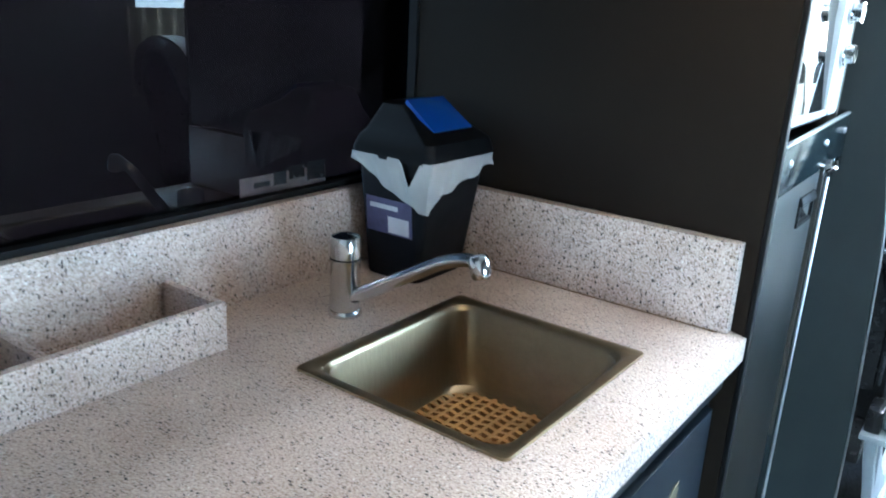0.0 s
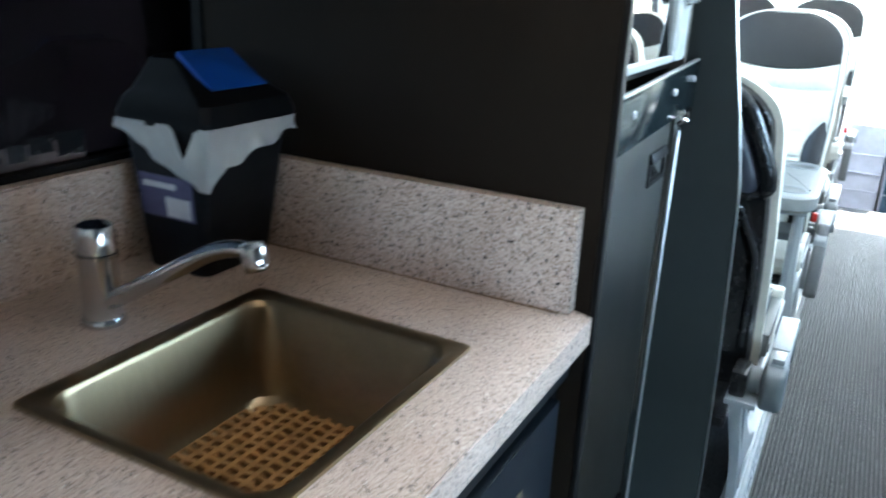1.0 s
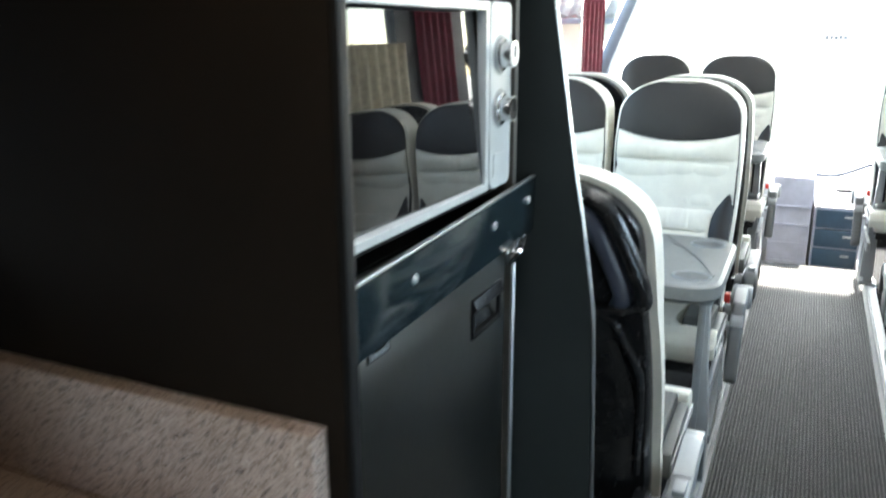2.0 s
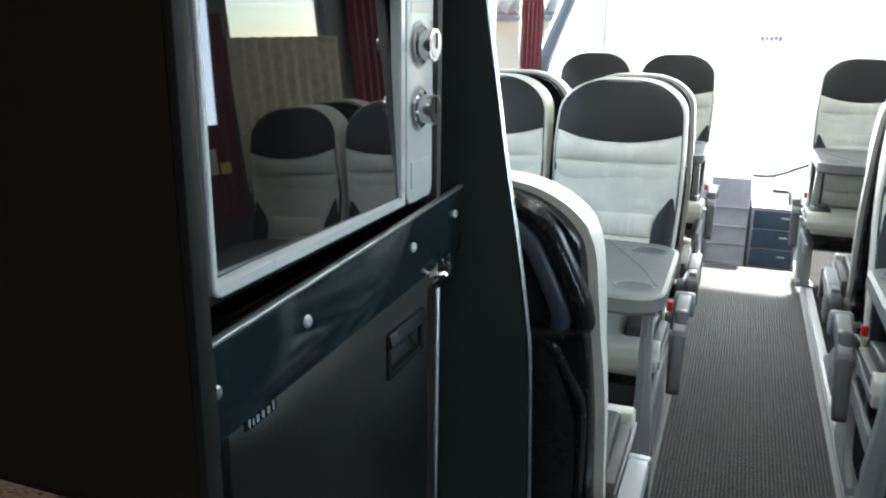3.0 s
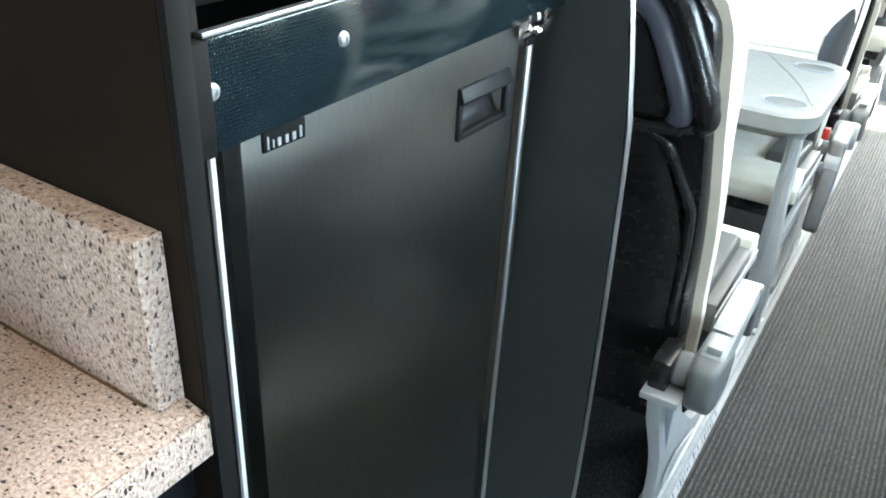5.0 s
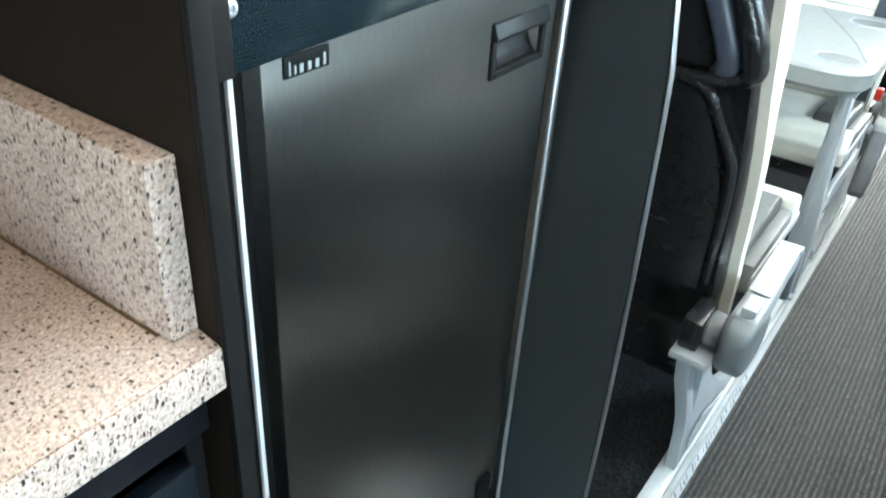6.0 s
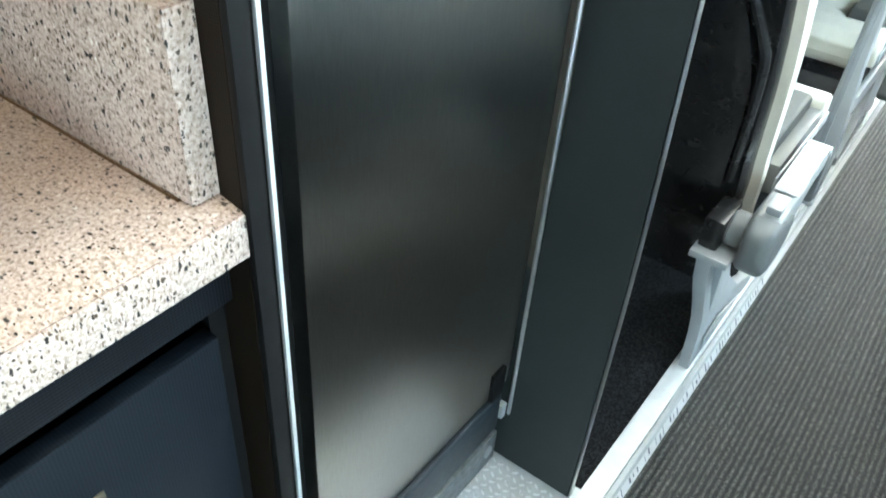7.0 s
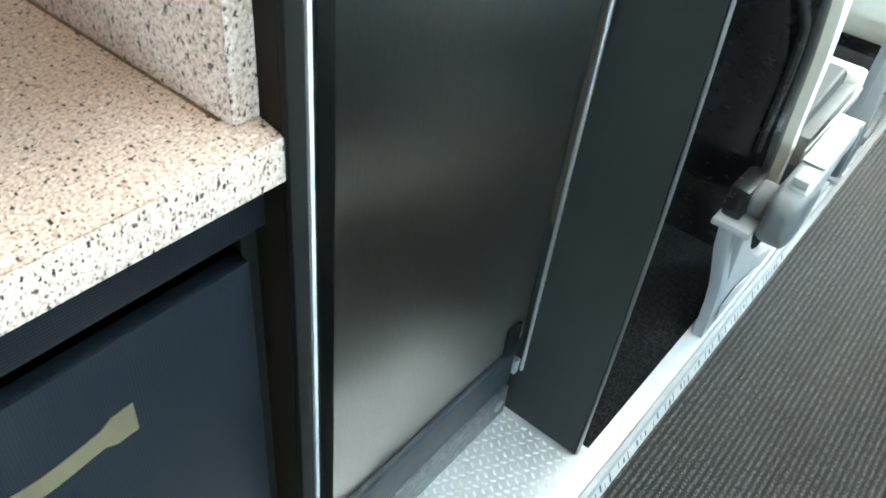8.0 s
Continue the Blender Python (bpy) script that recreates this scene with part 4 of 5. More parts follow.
def back_slab(g0, d0, g1, d1, g2, d2, cap0=True, cap1=True):
    """A slab that follows the backrest's outline through three depths."""
    def depth(z, d):
        """The seam between the pale pad and the shell lies deeper towards the top."""
        if d < 0.03:
            return face_y(z) + d
        return rear_y(z) + d + (0.022 * max(0.0, min(1.0, (z - 0.48) / 0.36)) if d < 0.06 else 0.0)
    loops = [[(x, depth(z, d), z) for x, z in back_outline(g)] for g, d in ((g0, d0), (g1, d1), (g2, d2))]
    return loft(loops, cap0, cap1)


def bolster_x(z):
    """The line where the dark side bolster meets the pale middle."""
    t = max(0.0, min(1.0, (0.90 - z) / 0.20))
    return 0.205 - 0.068 * (t * t * (3 - 2 * t))


def headline(x):
    return 0.985 + 0.035 * (abs(x) / HALF) ** 2


def rib_panel(za, zb, top=False):
    """One padded rib of the pale middle."""
    def fn(u, v):
        s = 2 * u - 1
        z = za + (zb - za) * v
        w = min(bolster_x(z), half_width(z) - 0.004)
        x = s * w
        if top:
            z = za + (headline(x) - 0.001 - za) * v
        puff = 0.017 * math.sin(math.pi * min(1, max(0, v))) ** 0.42 * (1 - abs(s) ** 8)
        dents = sum(h * math.exp(-(((x - at) / 0.0052) ** 2)) for at, h in puckers) * (0.45 + 0.55 * abs(2 * v - 1)) * math.sin(math.pi * v)
        return (x, face_y(z) - 0.004 - puff + dents, z)
    puckers = [(0.022 * k + 0.007 * math.sin(za * 190 + k * 2.1), 0.0042 + 0.0022 * math.sin(za * 70 + k * 1.7)) for k in (-3, -2, -1, 0, 1, 2, 3)]
    return sheet(fn, 56, 10, depth=(0, 0.012, 0))


def head_panel(u, v):
    s = 2 * u - 1
    x = s * (half_width(1.06) - 0.004)
    zt = ROOF - 0.004
    z = headline(x) + 0.001 + (zt - headline(x)) * v
    x = s * (half_width(min(z, ROOF - 0.002)) - 0.001)
    puff = 0.016 * (1 - abs(s) ** 6) * math.sin(math.pi * (0.06 + 0.9 * v)) ** 0.6
    return (x, face_y(z) - 0.003 - puff, z)


def bolster(side):
    def fn(u, v):
        z = 0.41 + 0.49 * v
        x0, x1 = min(bolster_x(z) + 0.002, half_width(z) - 0.006), half_width(z) - 0.003
        x = x0 + (x1 - x0) * u
        return (side * x, face_y(z) - 0.003 - 0.020 * math.sin(math.pi * (0.1 + 0.8 * u)) * min(1, (x1 - x0) / 0.04), z)
    return sheet(fn, 6, 14, depth=(0, 0.012, 0))


def make_seat(side, aisle, arm):
    """A coach seat. side: the aisle's side, 1 or -1 in x; arm: out or down."""
    st = thing("coach_chair", (0, 0, 0), "cream and charcoal leather coach chair with a black moulded back", "chair")
    part("back_pad", back_slab(-0.004, 0.0, PAD - 0.001, 0.014, PAD, 0.050), M_CREAM, st, "cream leather side band")
    part("back_shell", back_slab(-0.006, 0.051, -0.006, 0.080, -0.014, 0.098), M_SHELL, st, "glossy black moulded rear shell")
    part("headrest", sheet(head_panel, 22, 10, depth=(0, 0.012, 0)), M_HEAD, st, "charcoal leather headrest")
    rows = (0.985, 0.915, 0.840, 0.757, 0.675, 0.59, 0.50, 0.42)
    for k, (zb, za) in enumerate(zip(rows, rows[1:])):
        part("rib", rib_panel(za + 0.001, zb - 0.001, k == 0), M_CREAM, st)
    for s in (-1, 1):
        part("bolster", bolster(s), M_HEAD, st, "charcoal leather side bolster")
    out = back_outline(-0.002)
    if not TAPER:
        part("piping", sweep([(x, face_y(z) + 0.004, z) for x, z in out], 0.0026, seg=8, up=(0, 1, 0)), M_SHELL, st, "dark piping round the back")
    if not TAPER:
        part("rear_trim", sweep([(x, rear_y(z) + 0.060, z) for x, z in back_outline(-0.005)], 0.0018, seg=6, up=(0, 1, 0)), M_ALU, st, "silver trim round the shell")
    # the grab moulding and pocket on the rear
    wide = 1.0 if TAPER else 1.04

    def rear(x, z, d):
        z = z + (ROOF - 1.09) * max(0.0, (z - 0.4) / 0.69)
        return (x * wide, rear_y(z) + 0.096 + d, z)

    def arched(half, n=5):
        return smooth_path([rear(-x, z, d) for x, z, d in half] + [rear(x, z, d) for x, z, d in half[-2::-1]], n)
    part("grab_rim", sweep(arched([(0.165, 0.832, -0.004), (0.174, 0.848, 0.006), (0.172, 0.870, 0.013), (0.168, 0.894, 0.015), (0.141, 0.961, 0.014), (0.111, 1.019, 0.010), (0.07, 1.052, 0.004), (0.0, 1.062, 0.0)]), 0.019, 0.022, 14, up=(0, 1, 0)), M_SHELL, st, "glossy black rolled rim")
    part("inner_pad", sweep(arched([(0.122, 0.825, -0.006), (0.132, 0.842, 0.004), (0.132, 0.868, 0.009), (0.101, 0.950, 0.009), (0.074, 1.000, 0.006), (0.040, 1.022, 0.002), (0.0, 1.026, 0.0)]), 0.020, 0.017, 14, up=(0, 1, 0)), M_INSERT, st, "bluish-black padded insert")
    part("pad_centre", sheet(lambda u, v: rear((2 * u - 1) * (0.122 - 0.062 * v), 0.835 + 0.185 * v, 0.003 + 0.004 * math.sin(math.pi * u)), 8, 8, depth=(0, -0.012, 0)), M_SHELL, st)
    part("lower_rim", sweep(arched([(0.168, 0.832, 0.002), (0.115, 0.818, 0.012), (0.0, 0.813, 0.014)]), 0.011, 0.014, 10, up=(0, 1, 0)), M_SHELL, st)
    part("pocket", sheet(lambda u, v: rear((2 * u - 1) * (0.160 - 0.10 * max(0.0, v - 0.5)), 0.40 + 0.405 * v, 0.004 + 0.022 * math.sin(math.pi * (0.05 + 0.9 * u)) ** 0.5), 16, 10, depth=(0, -0.03, 0)), M_SHELL, st, "black moulded rear pocket")
    part("pocket_rim", sweep(arched([(0.168, 0.42, 0.004), (0.169, 0.55, 0.008), (0.168, 0.655, 0.012), (0.160, 0.695, 0.014), (0.143, 0.74, 0.015), (0.124, 0.785, 0.016), (0.108, 0.803, 0.016), (0.08, 0.812, 0.016), (0.0, 0.816, 0.014)]), 0.010, 0.012, 10, up=(0, 1, 0)), M_SHELL, st)
    part("lower_shroud", prism([(-0.05, 0.17), (-0.05, 0.31), (0.050, 0.31), (0.040, 0.17)], "x", -0.165, 0.165, 0.008), M_SHELL, st)
    # cushion
    prof = [(-0.405, 0.36), (-0.415, 0.40), (-0.40, 0.432), (-0.36, 0.445), (-0.20, 0.436), (-0.06, 0.420), (-0.045, 0.34), (-0.38, 0.33)]
    part("cushion", prism(prof, "x", -0.198, 0.198, 0.012, 3), M_CREAM, st, "cream leather seat cushion")
    for s in (-1, 1):
        xa, xb = (0.112, 0.199) if s > 0 else (-0.199, -0.112)
        part("cushion_bolster", prism([(-0.343, 0.40), (-0.340, 0.444), (-0.31, 0.462), (-0.20, 0.455), (-0.07, 0.438), (-0.066, 0.40)], "x", xa, xb, 0.010, 3), M_BOLSTER, st, "dark grey cushion bolster")
    part("cushion_front", prism([(-0.407, 0.36), (-0.417, 0.40), (-0.402, 0.434), (-0.375, 0.4465), (-0.345, 0.446), (-0.342, 0.36)], "x", -0.226, 0.226, 0.008, 3), M_CREAM, st, "cream leather front roll")
    for s in (-1, 1):
        x = s * 0.199
        xs = s * 0.2265
        part("side_skirt", box(min(xs, xs + s * 0.005), max(xs, xs + s * 0.005), -0.40, -0.05, 0.372, 0.398, 0.002), M_PALE, st, "pale strip below the side cover")
        part("cushion_side", prism([(-0.34, 0.362), (-0.34, 0.40), (-0.33, 0.428), (-0.07, 0.412), (-0.065, 0.35)], "x", min(x, x + s * 0.027), max(x, x + s * 0.027), 0.005), M_COVER, st, "grey plastic side cover")
    part("seat_pan", box(-0.185, 0.185, -0.36, -0.03, 0.285, 0.329, 0.01), M_SHELL, st)
    # frame
    for s in ((side, -side) if aisle else (side,)):
        pale = s == side and aisle
        x0 = s * 0.204
        xa, xb = min(x0, x0 + s * 0.022), max(x0, x0 + s * 0.022)
        plate = [(0.150, 0.305), (0.142, 0.250), (0.120, 0.185), (0.106, 0.135), (0.108, 0.090), (0.116, 0.045), (0.108, 0.0), (-0.26, 0.0), (-0.26, 0.028), (-0.12, 0.085), (-0.03, 0.165), (-0.002, 0.235), (0.010, 0.305), (0.050, 0.305), (0.044, 0.215), (0.066, 0.135), (0.100, 0.225), (0.112, 0.305)]
        cast = prism(plate, "x", xa, xb, 0.004)
        for v in cast.verts:
            v.co.x -= s * (0.026 if abs(v.co.x) < 0.215 else 0.019) * min(1.0, max(0.0, (v.co.z - 0.06) / 0.22))
        leg = part("leg", cast, M_PALE, st, "pale grey cast leg")
        fx = xb if s > 0 else xa
        part("leg_web", prism([(0.060, 0.022), (0.066, 0.056), (-0.005, 0.075), (-0.16, 0.030)], "x", min(fx, fx + s * 0.004), max(fx, fx + s * 0.004), 0.0015), M_PALE, leg)
        ka, kb = min(s * 0.164, s * 0.236), max(s * 0.164, s * 0.236)
        part("clamp", box(ka, kb, 0.05, 0.158, 0.305, 0.320, 0.003), M_PALE, st)
        ka, kb = min(s * 0.168, s * 0.206), max(s * 0.168, s * 0.206)
        part("pivot_block", box(ka, kb, 0.045, 0.140, 0.3205, 0.385, 0.008), M_SHELL, st)
        part("pivot_collar", turned(lathe([(0, -0.016), (0.030, -0.016), (0.034, -0.011), (0.034, 0.011), (0.030, 0.016), (0, 0.016)], 20), pose(s * 0.222, 0.095, 0.358, 0, 90, 0)), M_HOUSE, st)
        part("side_rail", box(xa + 0.002, xb - 0.002, -0.42, -0.02, 0.225, 0.283, 0.008), M_PALE, st)
    if aisle:
        cx = side * 0.264
        dz = -0.04
        w = 0.027
        if arm == "out":
            body_p = [(0.100, 0.395), (0.112, 0.422), (0.104, 0.447), (0.08, 0.4555), (-0.12, 0.474), (-0.165, 0.468), (-0.185, 0.445), (-0.175, 0.425), (-0.10, 0.425), (0.0, 0.385), (0.06, 0.370)]
            pad_p = [(-0.168, 0.466), (-0.198, 0.455), (-0.212, 0.42), (-0.208, 0.36), (-0.190, 0.335), (-0.170, 0.345), (-0.160, 0.40), (-0.158, 0.440)]
            body_p, pad_p = [(y, z + dz) for y, z in body_p], [(y, z + dz) for y, z in pad_p]
            ab = part("armrest", prism(body_p, "x", cx - w + 0.004, cx + w - 0.004, 0.010, 3), M_PALE, st, "light grey armrest")
            house = ((0.153, 0.009, 0.385, 0.410), (0.147, 0.020, 0.360, 0.433), (0.130, 0.0262, 0.340, 0.445), (0.090, 0.0275, 0.328, 0.446), (0.040, 0.0275, 0.326, 0.432), (0.0, 0.0268, 0.338, 0.414), (-0.035, 0.022, 0.352, 0.397), (-0.052, 0.010, 0.364, 0.384))
            rings = [[(x, y, z + dz) for x, z in rounded_rect(cx - hx, cx + hx, z0, z1, min(0.013, hx * 0.9, (z1 - z0) * 0.45))] for y, hx, z0, z1 in house]
            shell = loft(rings, True, True)
            bmesh.ops.recalc_face_normals(shell, faces=list(shell.faces))
            part("pivot_housing", shell, M_HOUSE, ab, "grey rounded pivot housing", 60)
            part("armrest_top", prism([(y, z + dz) for y, z in ((0.035, 0.464), (0.035, 0.466), (-0.12, 0.479), (-0.155, 0.475), (-0.156, 0.470), (-0.12, 0.4745))], "x", cx - w + 0.006, cx + w - 0.006, 0.0015), M_PALE, ab)
            part("end_cap", prism([(y, z + dz) for y, z in ((-0.150, 0.4770), (-0.180, 0.4715), (-0.198, 0.452), (-0.201, 0.425), (-0.186, 0.420), (-0.165, 0.440), (-0.150, 0.462))], "x", cx - w + 0.0035, cx + w - 0.0035, 0.004), M_GREY, ab)
            part("armrest_button", box(cx - 0.015, cx + 0.012, 0.045, 0.10, 0.452 + dz, 0.4665 + dz, 0.003), M_PALE, ab)
            part("armrest_pad", prism(pad_p, "x", cx - w + 0.002, cx + w - 0.002, 0.008, 3), M_DARKPAD, ab)
        else:
            hub = turned(lathe([(0, -0.034), (0.038, -0.034), (0.043, -0.026), (0.043, 0.026), (0.038, 0.034), (0, 0.034)], 22), pose(cx, 0.09, 0.425, 0, 90, 0))
            ab = part("armrest", hub, M_GREY, st, "light grey armrest hub, arm folded down")
            part("armrest_link", prism([(0.10, 0.46), (0.05, 0.468), (-0.06, 0.44), (-0.115, 0.40), (-0.12, 0.36), (-0.05, 0.385), (0.06, 0.40)], "x", cx - 0.022, cx + 0.022, 0.008, 3), M_PALE, ab)
            part("armrest_pad", prism([(-0.03, 0.448), (-0.07, 0.452), (-0.165, 0.31), (-0.195, 0.215), (-0.180, 0.195), (-0.150, 0.205), (-0.04, 0.375)], "x", cx - 0.021, cx + 0.023, 0.012, 3), M_DARKPAD, ab, "dark armrest pad hanging down")
    if aisle and arm == "down":
        part("belt_buckle", box(min(side * 0.222, side * 0.240), max(side * 0.222, side * 0.240), -0.17, -0.15, 0.480, 0.512, 0.003), M_RED, st, "red belt release button")
    return st


LX1, LX2, RX1, RX2 = -0.287, -0.752, 0.735, 1.20
ROWS_FACING = (3.30,)
ROWS_FRONT = (5.45,)
ROWS_AWAY = (3.88,)
ROWS_REAR = (2.10,)


def place(ob, x, y, rz, label=""):
    ob.matrix_basis = pose(x, y, STEP, 0, 0, rz)
    return ob


def row(side, aisle, arm, x, ys, rz, group):
    first = make_seat(side, aisle, arm)
    tagged(first, group=group)
    for y in ys[1:]:
        copy_thing(first, pose(x, y, STEP, 0, 0, rz))
    place(first, x, ys[0], rz)


row(1, True, "down", LX1, ROWS_FACING, 0, "chairs facing the rear")
row(1, False, "down", LX2, ROWS_FACING, 0, "chairs facing the rear")
row(-1, True, "down", RX1, ROWS_FACING, 0, "chairs facing the rear")
row(-1, False, "down", RX2, ROWS_FACING, 0, "chairs facing the rear")
ROOF = 1.212
row(1, True, "down", LX1 + 0.005, ROWS_FRONT, 0, "chairs at the front")
row(1, False, "down", LX2 - 0.008, ROWS_FRONT, 0, "chairs at the front")
row(-1, True, "down", RX1 - 0.04, ROWS_FRONT, 0, "chairs at the front")
row(-1, False, "down", RX2 - 0.04, ROWS_FRONT, 0, "chairs at the front")
ROOF = 1.185
row(-1, True, "out", LX1 + 0.002, ROWS_AWAY, 180, "chairs facing the front")
row(-1, False, "out", LX2 + 0.002, ROWS_AWAY, 180, "chairs facing the front")
row(1, True, "out", RX1 + 0.02, ROWS_AWAY, 180, "chairs facing the front")
row(1, False, "out", RX2 + 0.02, ROWS_AWAY, 180, "chairs facing the front")
# the rearmost pairs have lower backs
ROOF, TAPER, PAD = 1.09, 0.040, 0.014
row(-1, True, "out", LX1 - 0.014, ROWS_REAR, 180, "chairs behind the galley")
row(-1, False, "out", LX2 - 0.014, ROWS_REAR, 180, "chairs behind the galley")
row(1, True, "out", RX1 + 0.02, ROWS_REAR, 180, "chairs behind the galley")
row(1, False, "out", RX2 + 0.02, ROWS_REAR, 180, "chairs behind the galley")

# ---------- tables ----------


def make_table(T=0.666, k=-1):
    """A fixed table between facing seats, its aisle end at x = 0 and its middle at y = 0; it runs to -x."""
    tb = thing("coach_table", (0, 0, 0), "grey moulded table with oval cup recesses between facing seats", "table", "tables between the seats")
    out = [(x, y) for x, y in rounded_rect(-0.92, 0.0, -0.30, 0.30, 0.09, 6)]
    ins = [(x, y) for x, y in rounded_rect(-0.91, -0.012, -0.288, 0.288, 0.08, 6)]
    part("tabletop", loft([[(x, y, T - 0.054) for x, y in ins], [(x, y, T - 0.042) for x, y in out], [(x, y, T - 0.006) for x, y in out], [(x, y, T) for x, y in ins], [(x * 0.99 - 0.004, y * 0.97, T - 0.001) for x, y in ins]], True, True), M_TRAY, tb)
    for y in (-0.195, 0.195):
        ring = [(-0.088 + 0.052 * math.cos(a), y + 0.040 * math.sin(a)) for a in [2 * math.pi * k / 28 for k in range(28)]]
        dish = loft([[(-0.088 + (px + 0.088) * f, y + (py - y) * f, T + h) for px, py in ring] for f, h in ((1.12, -0.001), (1.07, 0.003), (1.0, 0.002), (0.96, 0.0006))], False, True)
        d = part("cup_recess", dish, M_GREY, tb, "oval cup recess with a raised lip")
        part("recess_floor", loft([[(-0.088 + (px + 0.088) * f, y + (py - y) * f, T + h) for px, py in ring] for f, h in ((0.955, 0.0012), (0.9, 0.0008))], False, True), M_DARKPAD, d)
    part("seam", sweep(smooth_path([(-0.235, 0.27, T + 0.0002), (-0.16, 0.13, T + 0.0002), (-0.085, -0.02, T + 0.0002), (-0.03, -0.17, T + 0.0002)], 6), 0.003, 0.0012, 6), M_DARKPAD, tb)
    part("raised_field", loft([[(x, y, T + h) for x, y in rounded_rect(-0.60 + i, -0.27 - i, -0.21 + i, 0.21 - i, 0.14, 8)] for i, h in ((0, -0.001), (0.004, 0.0025), (0.02, 0.003))], False, True), M_TRAY, tb)
    def along(y0, y1):
        return min(k * y0, k * y1), max(k * y0, k * y1)
    part("leg", prism([(-0.064, T - 0.055), (-0.034, T - 0.055), (-0.026, 0.38), (-0.010, 0.20), (-0.008, 0.0), (-0.075, 0.0), (-0.066, 0.30)], "y", *along(0.112, 0.160), 0.006), M_PALE, tb, "pale grey flat leg")
    part("leg_rib", box(-0.056, -0.042, *along(0.1605, 0.166), 0.02, T - 0.06, 0.0015), M_GREY, tb)
    part("bracket", box(-0.105, -0.022, *along(0.075, 0.205), T - 0.080, T - 0.0545, 0.004), M_GREY, tb)
    part("leg_foot", box(-0.095, -0.006, *along(0.09, 0.185), 0.0, 0.010, 0.003), M_PALE, tb)
    return tb


for x, y, T, k, rz in ((-0.045, 2.965, 0.666, -1, 0), (0.493, 2.965, 0.666, 1, 180), (-0.06, 5.11, 0.742, 1, 0), (0.465, 5.11, 0.742, -1, 180)):
    make_table(T, k).matrix_basis = pose(x, y, STEP, 0, 0, rz)

# ---------- curtains ----------


def curtain(name, x, y0, y1, z0, z1, mat, label, folds):
    bm = sheet(lambda u, v: (x + 0.016 * math.sin(u * folds * 2 * math.pi + 0.6 * math.sin(v * 3)) * (0.6 + 0.4 * v), y0 + (y1 - y0) * u, z0 + (z1 - z0) * v), folds * 8, 8, depth=(0.002, 0, 0))
    return solid(name, bm, mat, label, "curtain")


curtain("window_curtain", WALL_L + 0.03, 4.62, 5.06, 0.96, 1.98, M_CURTAIN, "dark red gathered curtain beside a side window", 5)
# This nearer blind is added, unseen, to cut the window's reflection in the galley glass.
curtain("window_blind", WALL_R - 0.03, 1.92, 2.80, 0.86, 1.25, M_BEIGE, "beige pleated curtain over the lower half of a window", 11)
curtain("window_blind", WALL_R - 0.03, 3.30, 4.13, 0.90, 1.53, M_BEIGE, "beige pleated curtain over the lower half of a window", 9)

curtain("window_curtain", WALL_R - 0.035, 2.83, 3.27, 0.80, 1.62, M_CURTAIN, "dark red gathered curtain between two side windows", 6)
curtain("window_curtain", WALL_R - 0.035, 4.26, 4.66, 0.80, 1.90, M_CURTAIN, "dark red gathered curtain hung from the window pillar", 5)
solid("paper_note", box(WALL_R - 0.064, WALL_R - 0.062, 2.97, 3.09, 1.01, 1.11), M_PAPER, "white paper note hung on the red curtain", "note")
solid("paper_note", box(WALL_R - 0.064, WALL_R - 0.062, 3.105, 3.165, 1.005, 1.05), plain("yellow_paper", (0.6, 0.48, 0.04), 0.6), "small yellow paper note on the red curtain", "note")

# ---------- front of the coach ----------
solid("trim_front_pillar", sweep([(-1.0, 4.92, 1.02), (-1.0, 5.18, 1.2), (-1.0, 5.66, 1.475), (-1.0, 6.2, 1.78), (-1.0, 6.62, 2.04)], 0.045, 0.035, 10), M_SLATE, "grey-blue slanting pillar beside the windscreen", "pillar", "structure")
unit = thing("drawer_unit", (0.36, 6.1, -0.42), "blue-grey stack of shallow drawers beside the entrance", "drawers")
part("carcass", box(0.222, 0.505, 6.012, 6.35, -0.419, 0.305, 0.004), M_DASH, unit)
for k in range(5):
    z = 0.292 - 0.128 * (k + 1)
    d = part("drawer", box(0.236, 0.492, 5.992, 6.0115, z + 0.006, z + 0.122, 0.004), M_DRAWER, unit, "dark blue-grey drawer front")
    part("drawer_pull", box(0.40, 0.45, 5.986, 5.9915, z + 0.078, z + 0.090, 0.002), M_ALU, d)
side_panel = thing("dash_console", (0.09, 6.1, -0.42), "grey-blue ribbed console leaning beside the drawers", "console")
part("panel", prism([(5.98, -0.419), (6.02, 0.1), (6.10, 0.47), (6.5, 0.50), (6.5, -0.419)], "x", -0.04, 0.205, 0.008), M_DASH, side_panel)
for k in range(5):
    z = -0.2 + 0.12 * k
    y = 5.995 + (0.04 + 0.0 * k) * max(0, (z + 0.419) / 0.52) if z < 0.1 else 6.02 + (z - 0.1) * 0.216
    part("ridge", box(-0.038, 0.203, y - 0.022, y + 0.004, z - 0.004, z + 0.004, 0.002), M_DASH, side_panel)
dash = thing("dashboard", (0.7, 6.7, -0.42), "pale dashboard under the windscreen", "dashboard")
part("body", prism([(6.36, -0.419), (6.36, 0.285), (6.41, 0.325), (6.75, 0.44), (7.5, 0.54), (7.5, -0.419)], "x", 0.21, 1.40, 0.02), M_DASHTOP, dash)
part("body", prism([(6.55, -0.419), (6.55, 0.38), (6.7, 0.47), (7.5, 0.52), (7.5, -0.419)], "x", -0.98, 0.20, 0.02), M_DASHTOP, dash)
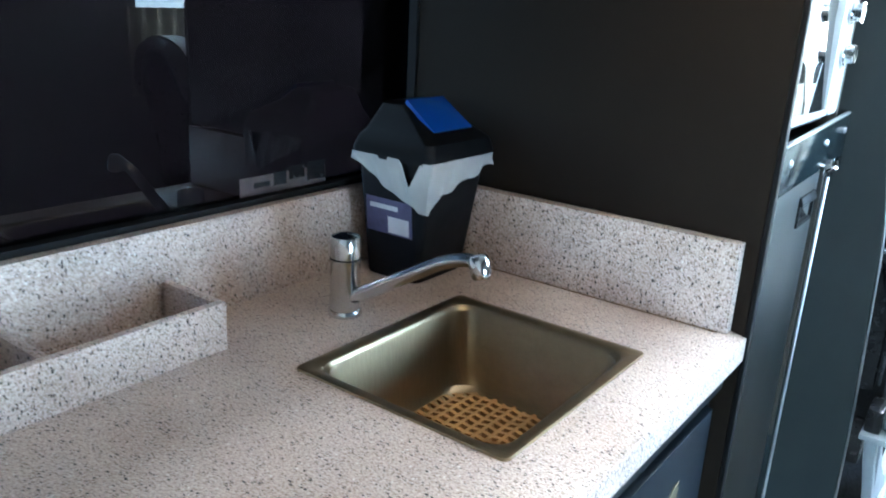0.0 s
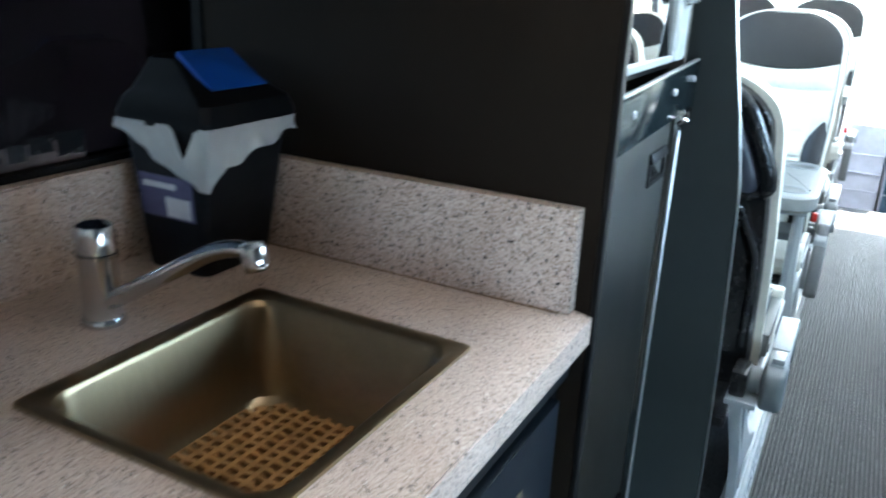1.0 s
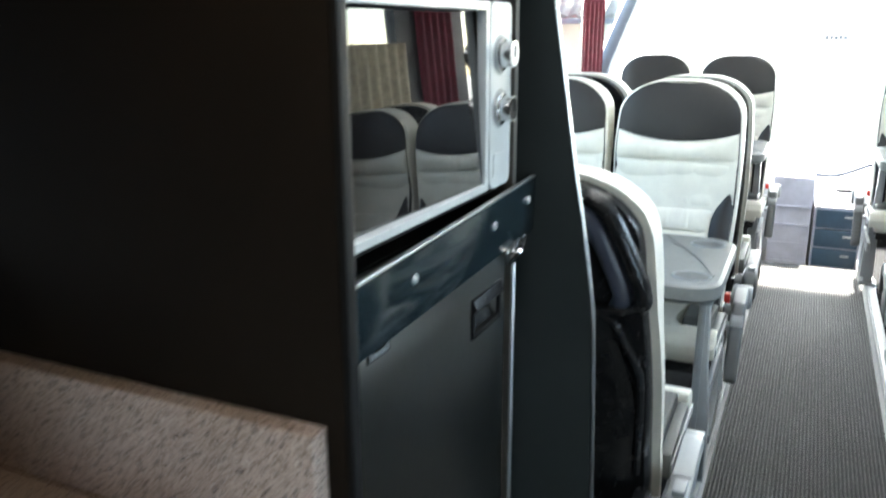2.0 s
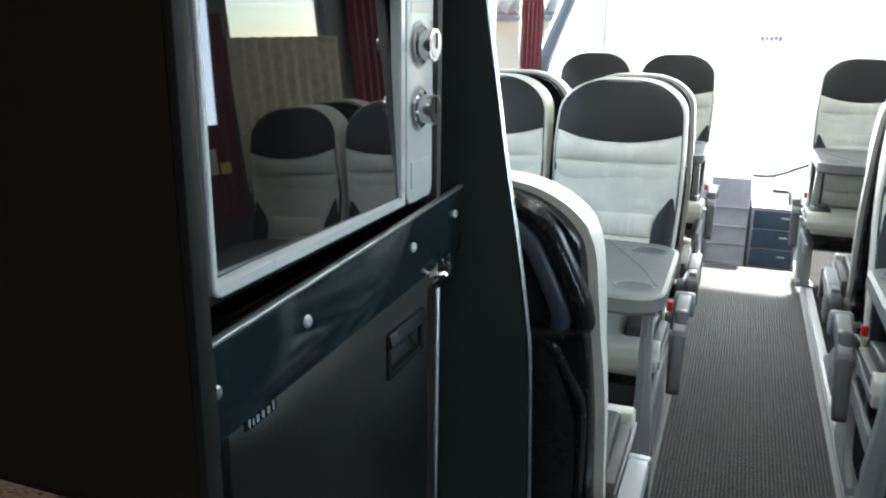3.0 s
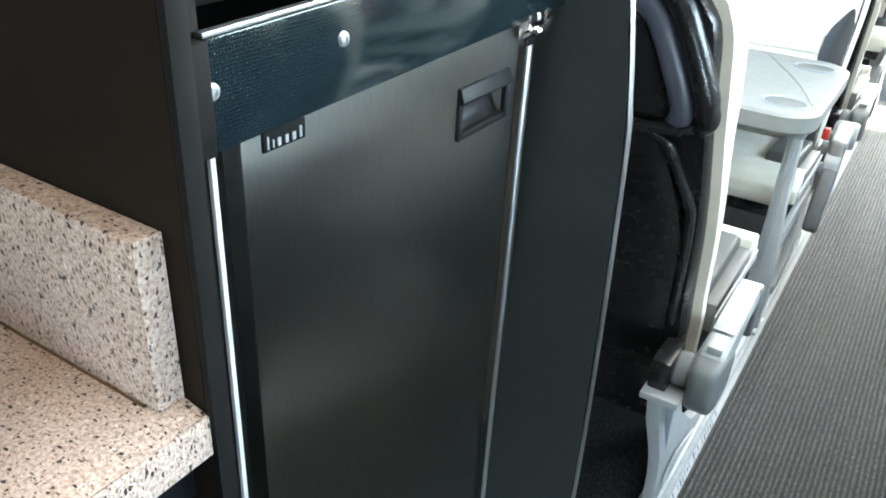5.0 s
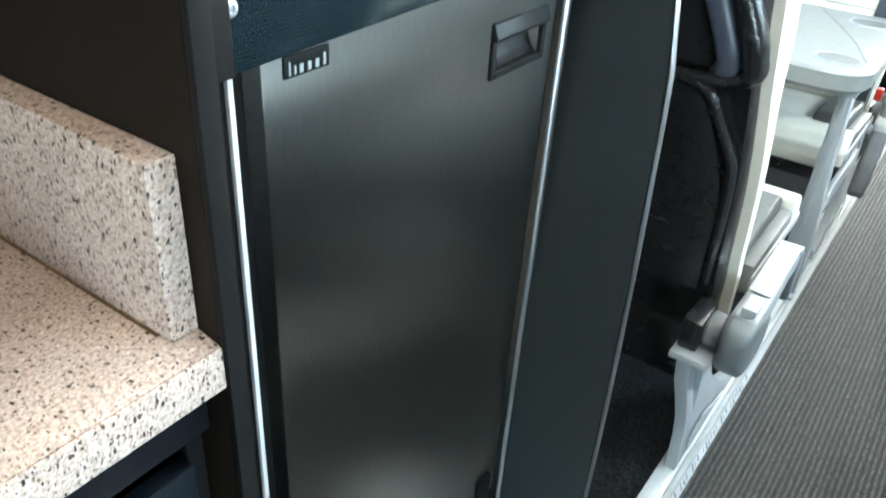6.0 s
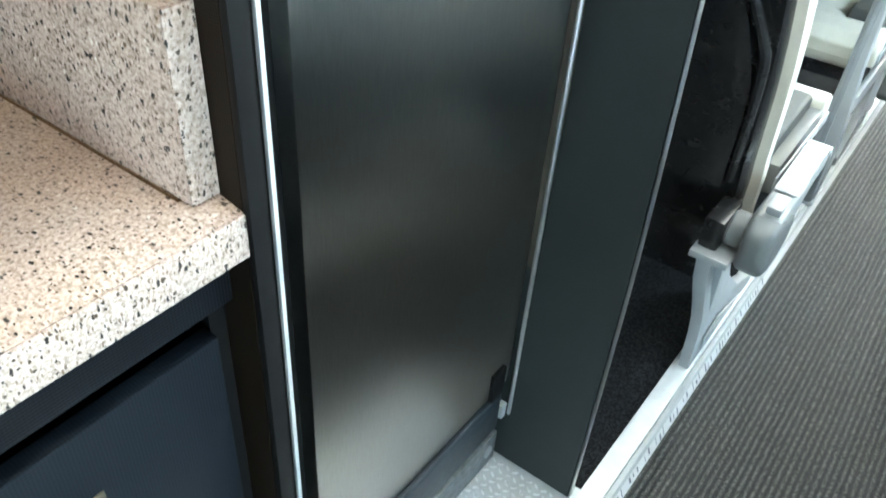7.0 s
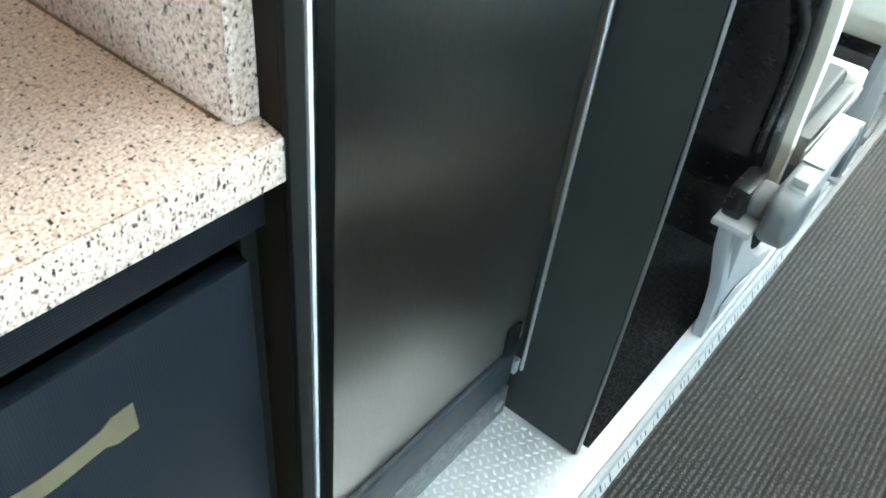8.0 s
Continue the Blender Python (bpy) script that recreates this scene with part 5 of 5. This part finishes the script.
part("edge_rail", sweep(smooth_path([(0.19, 6.44, 0.44), (0.34, 6.40, 0.45), (0.52, 6.38, 0.53), (0.62, 6.36, 0.57)], 6), 0.014), M_SLATE, dash)
part("vent", prism([(6.44, 0.338), (6.44, 0.346), (6.72, 0.441), (6.72, 0.432)], "x", 0.345, 0.36), M_BLACK, dash)
part("vent", box(0.36, 0.52, 6.43, 6.445, 0.335, 0.350, 0.002), M_BLACK, dash)
for x in (0.235, 0.262, 0.289):
    for z in (0.300, 0.316):
        part("switch", box(x, x + 0.018, 6.350, 6.359, z - 0.020, z - 0.012, 0.001), M_BLACK, dash)
part("stalk", sweep([(0.103, 7.45, 0.475), (0.11, 7.45, 0.42), (0.129, 7.45, 0.335)], 0.012), M_BLACK, dash)
part("stalk", sweep([(0.31, 7.45, 0.370), (0.322, 7.45, 0.412), (0.26, 7.45, 0.42)], 0.009), M_BLACK, dash)
notice_bm = box(0.16, 0.338, 7.552, 7.554, 1.312, 1.372)
sign = solid("windscreen_sticker", notice_bm, M_PAPER, "small faded sticker high on the windscreen", "sticker")
for k in range(5):
    part("printed_bar", box(0.17 + 0.033 * k, 0.192 + 0.033 * k, 7.5505, 7.5515, 1.325 + 0.006 * (k % 2), 1.355), M_SLATE, sign)

# ---------- beyond the side windows ----------
shed = thing("roadside_building", (-4.2, 12.5, -1.2), "low rendered building with a ribbed tile roof", "building")
part("wall", box(-6.2, -2.3, 11.0, 14.5, -1.2, 1.52, 0.02), plain("weathered_render", (0.44, 0.40, 0.33), 0.85, 0, 0.2, 1.5, 60, 0.4), shed)
part("roof", sheet(lambda u, v: (-6.4 + 4.2 * u, 10.75 + 2.2 * v, 1.56 + 1.5 * v + 0.05 * abs(math.sin(u * 26 * math.pi)) + 0.02 * (v * 9 % 1)), 156, 36, depth=(0, 0.03, -0.06)), plain("grey_pantile", (0.20, 0.19, 0.17), 0.75, 0, 0.3, 4), shed, "ribbed grey tile roof")
part("gutter", box(-6.4, -2.2, 10.68, 10.76, 1.48, 1.55, 0.015), M_SLATE, shed, "dark gutter under the eaves")
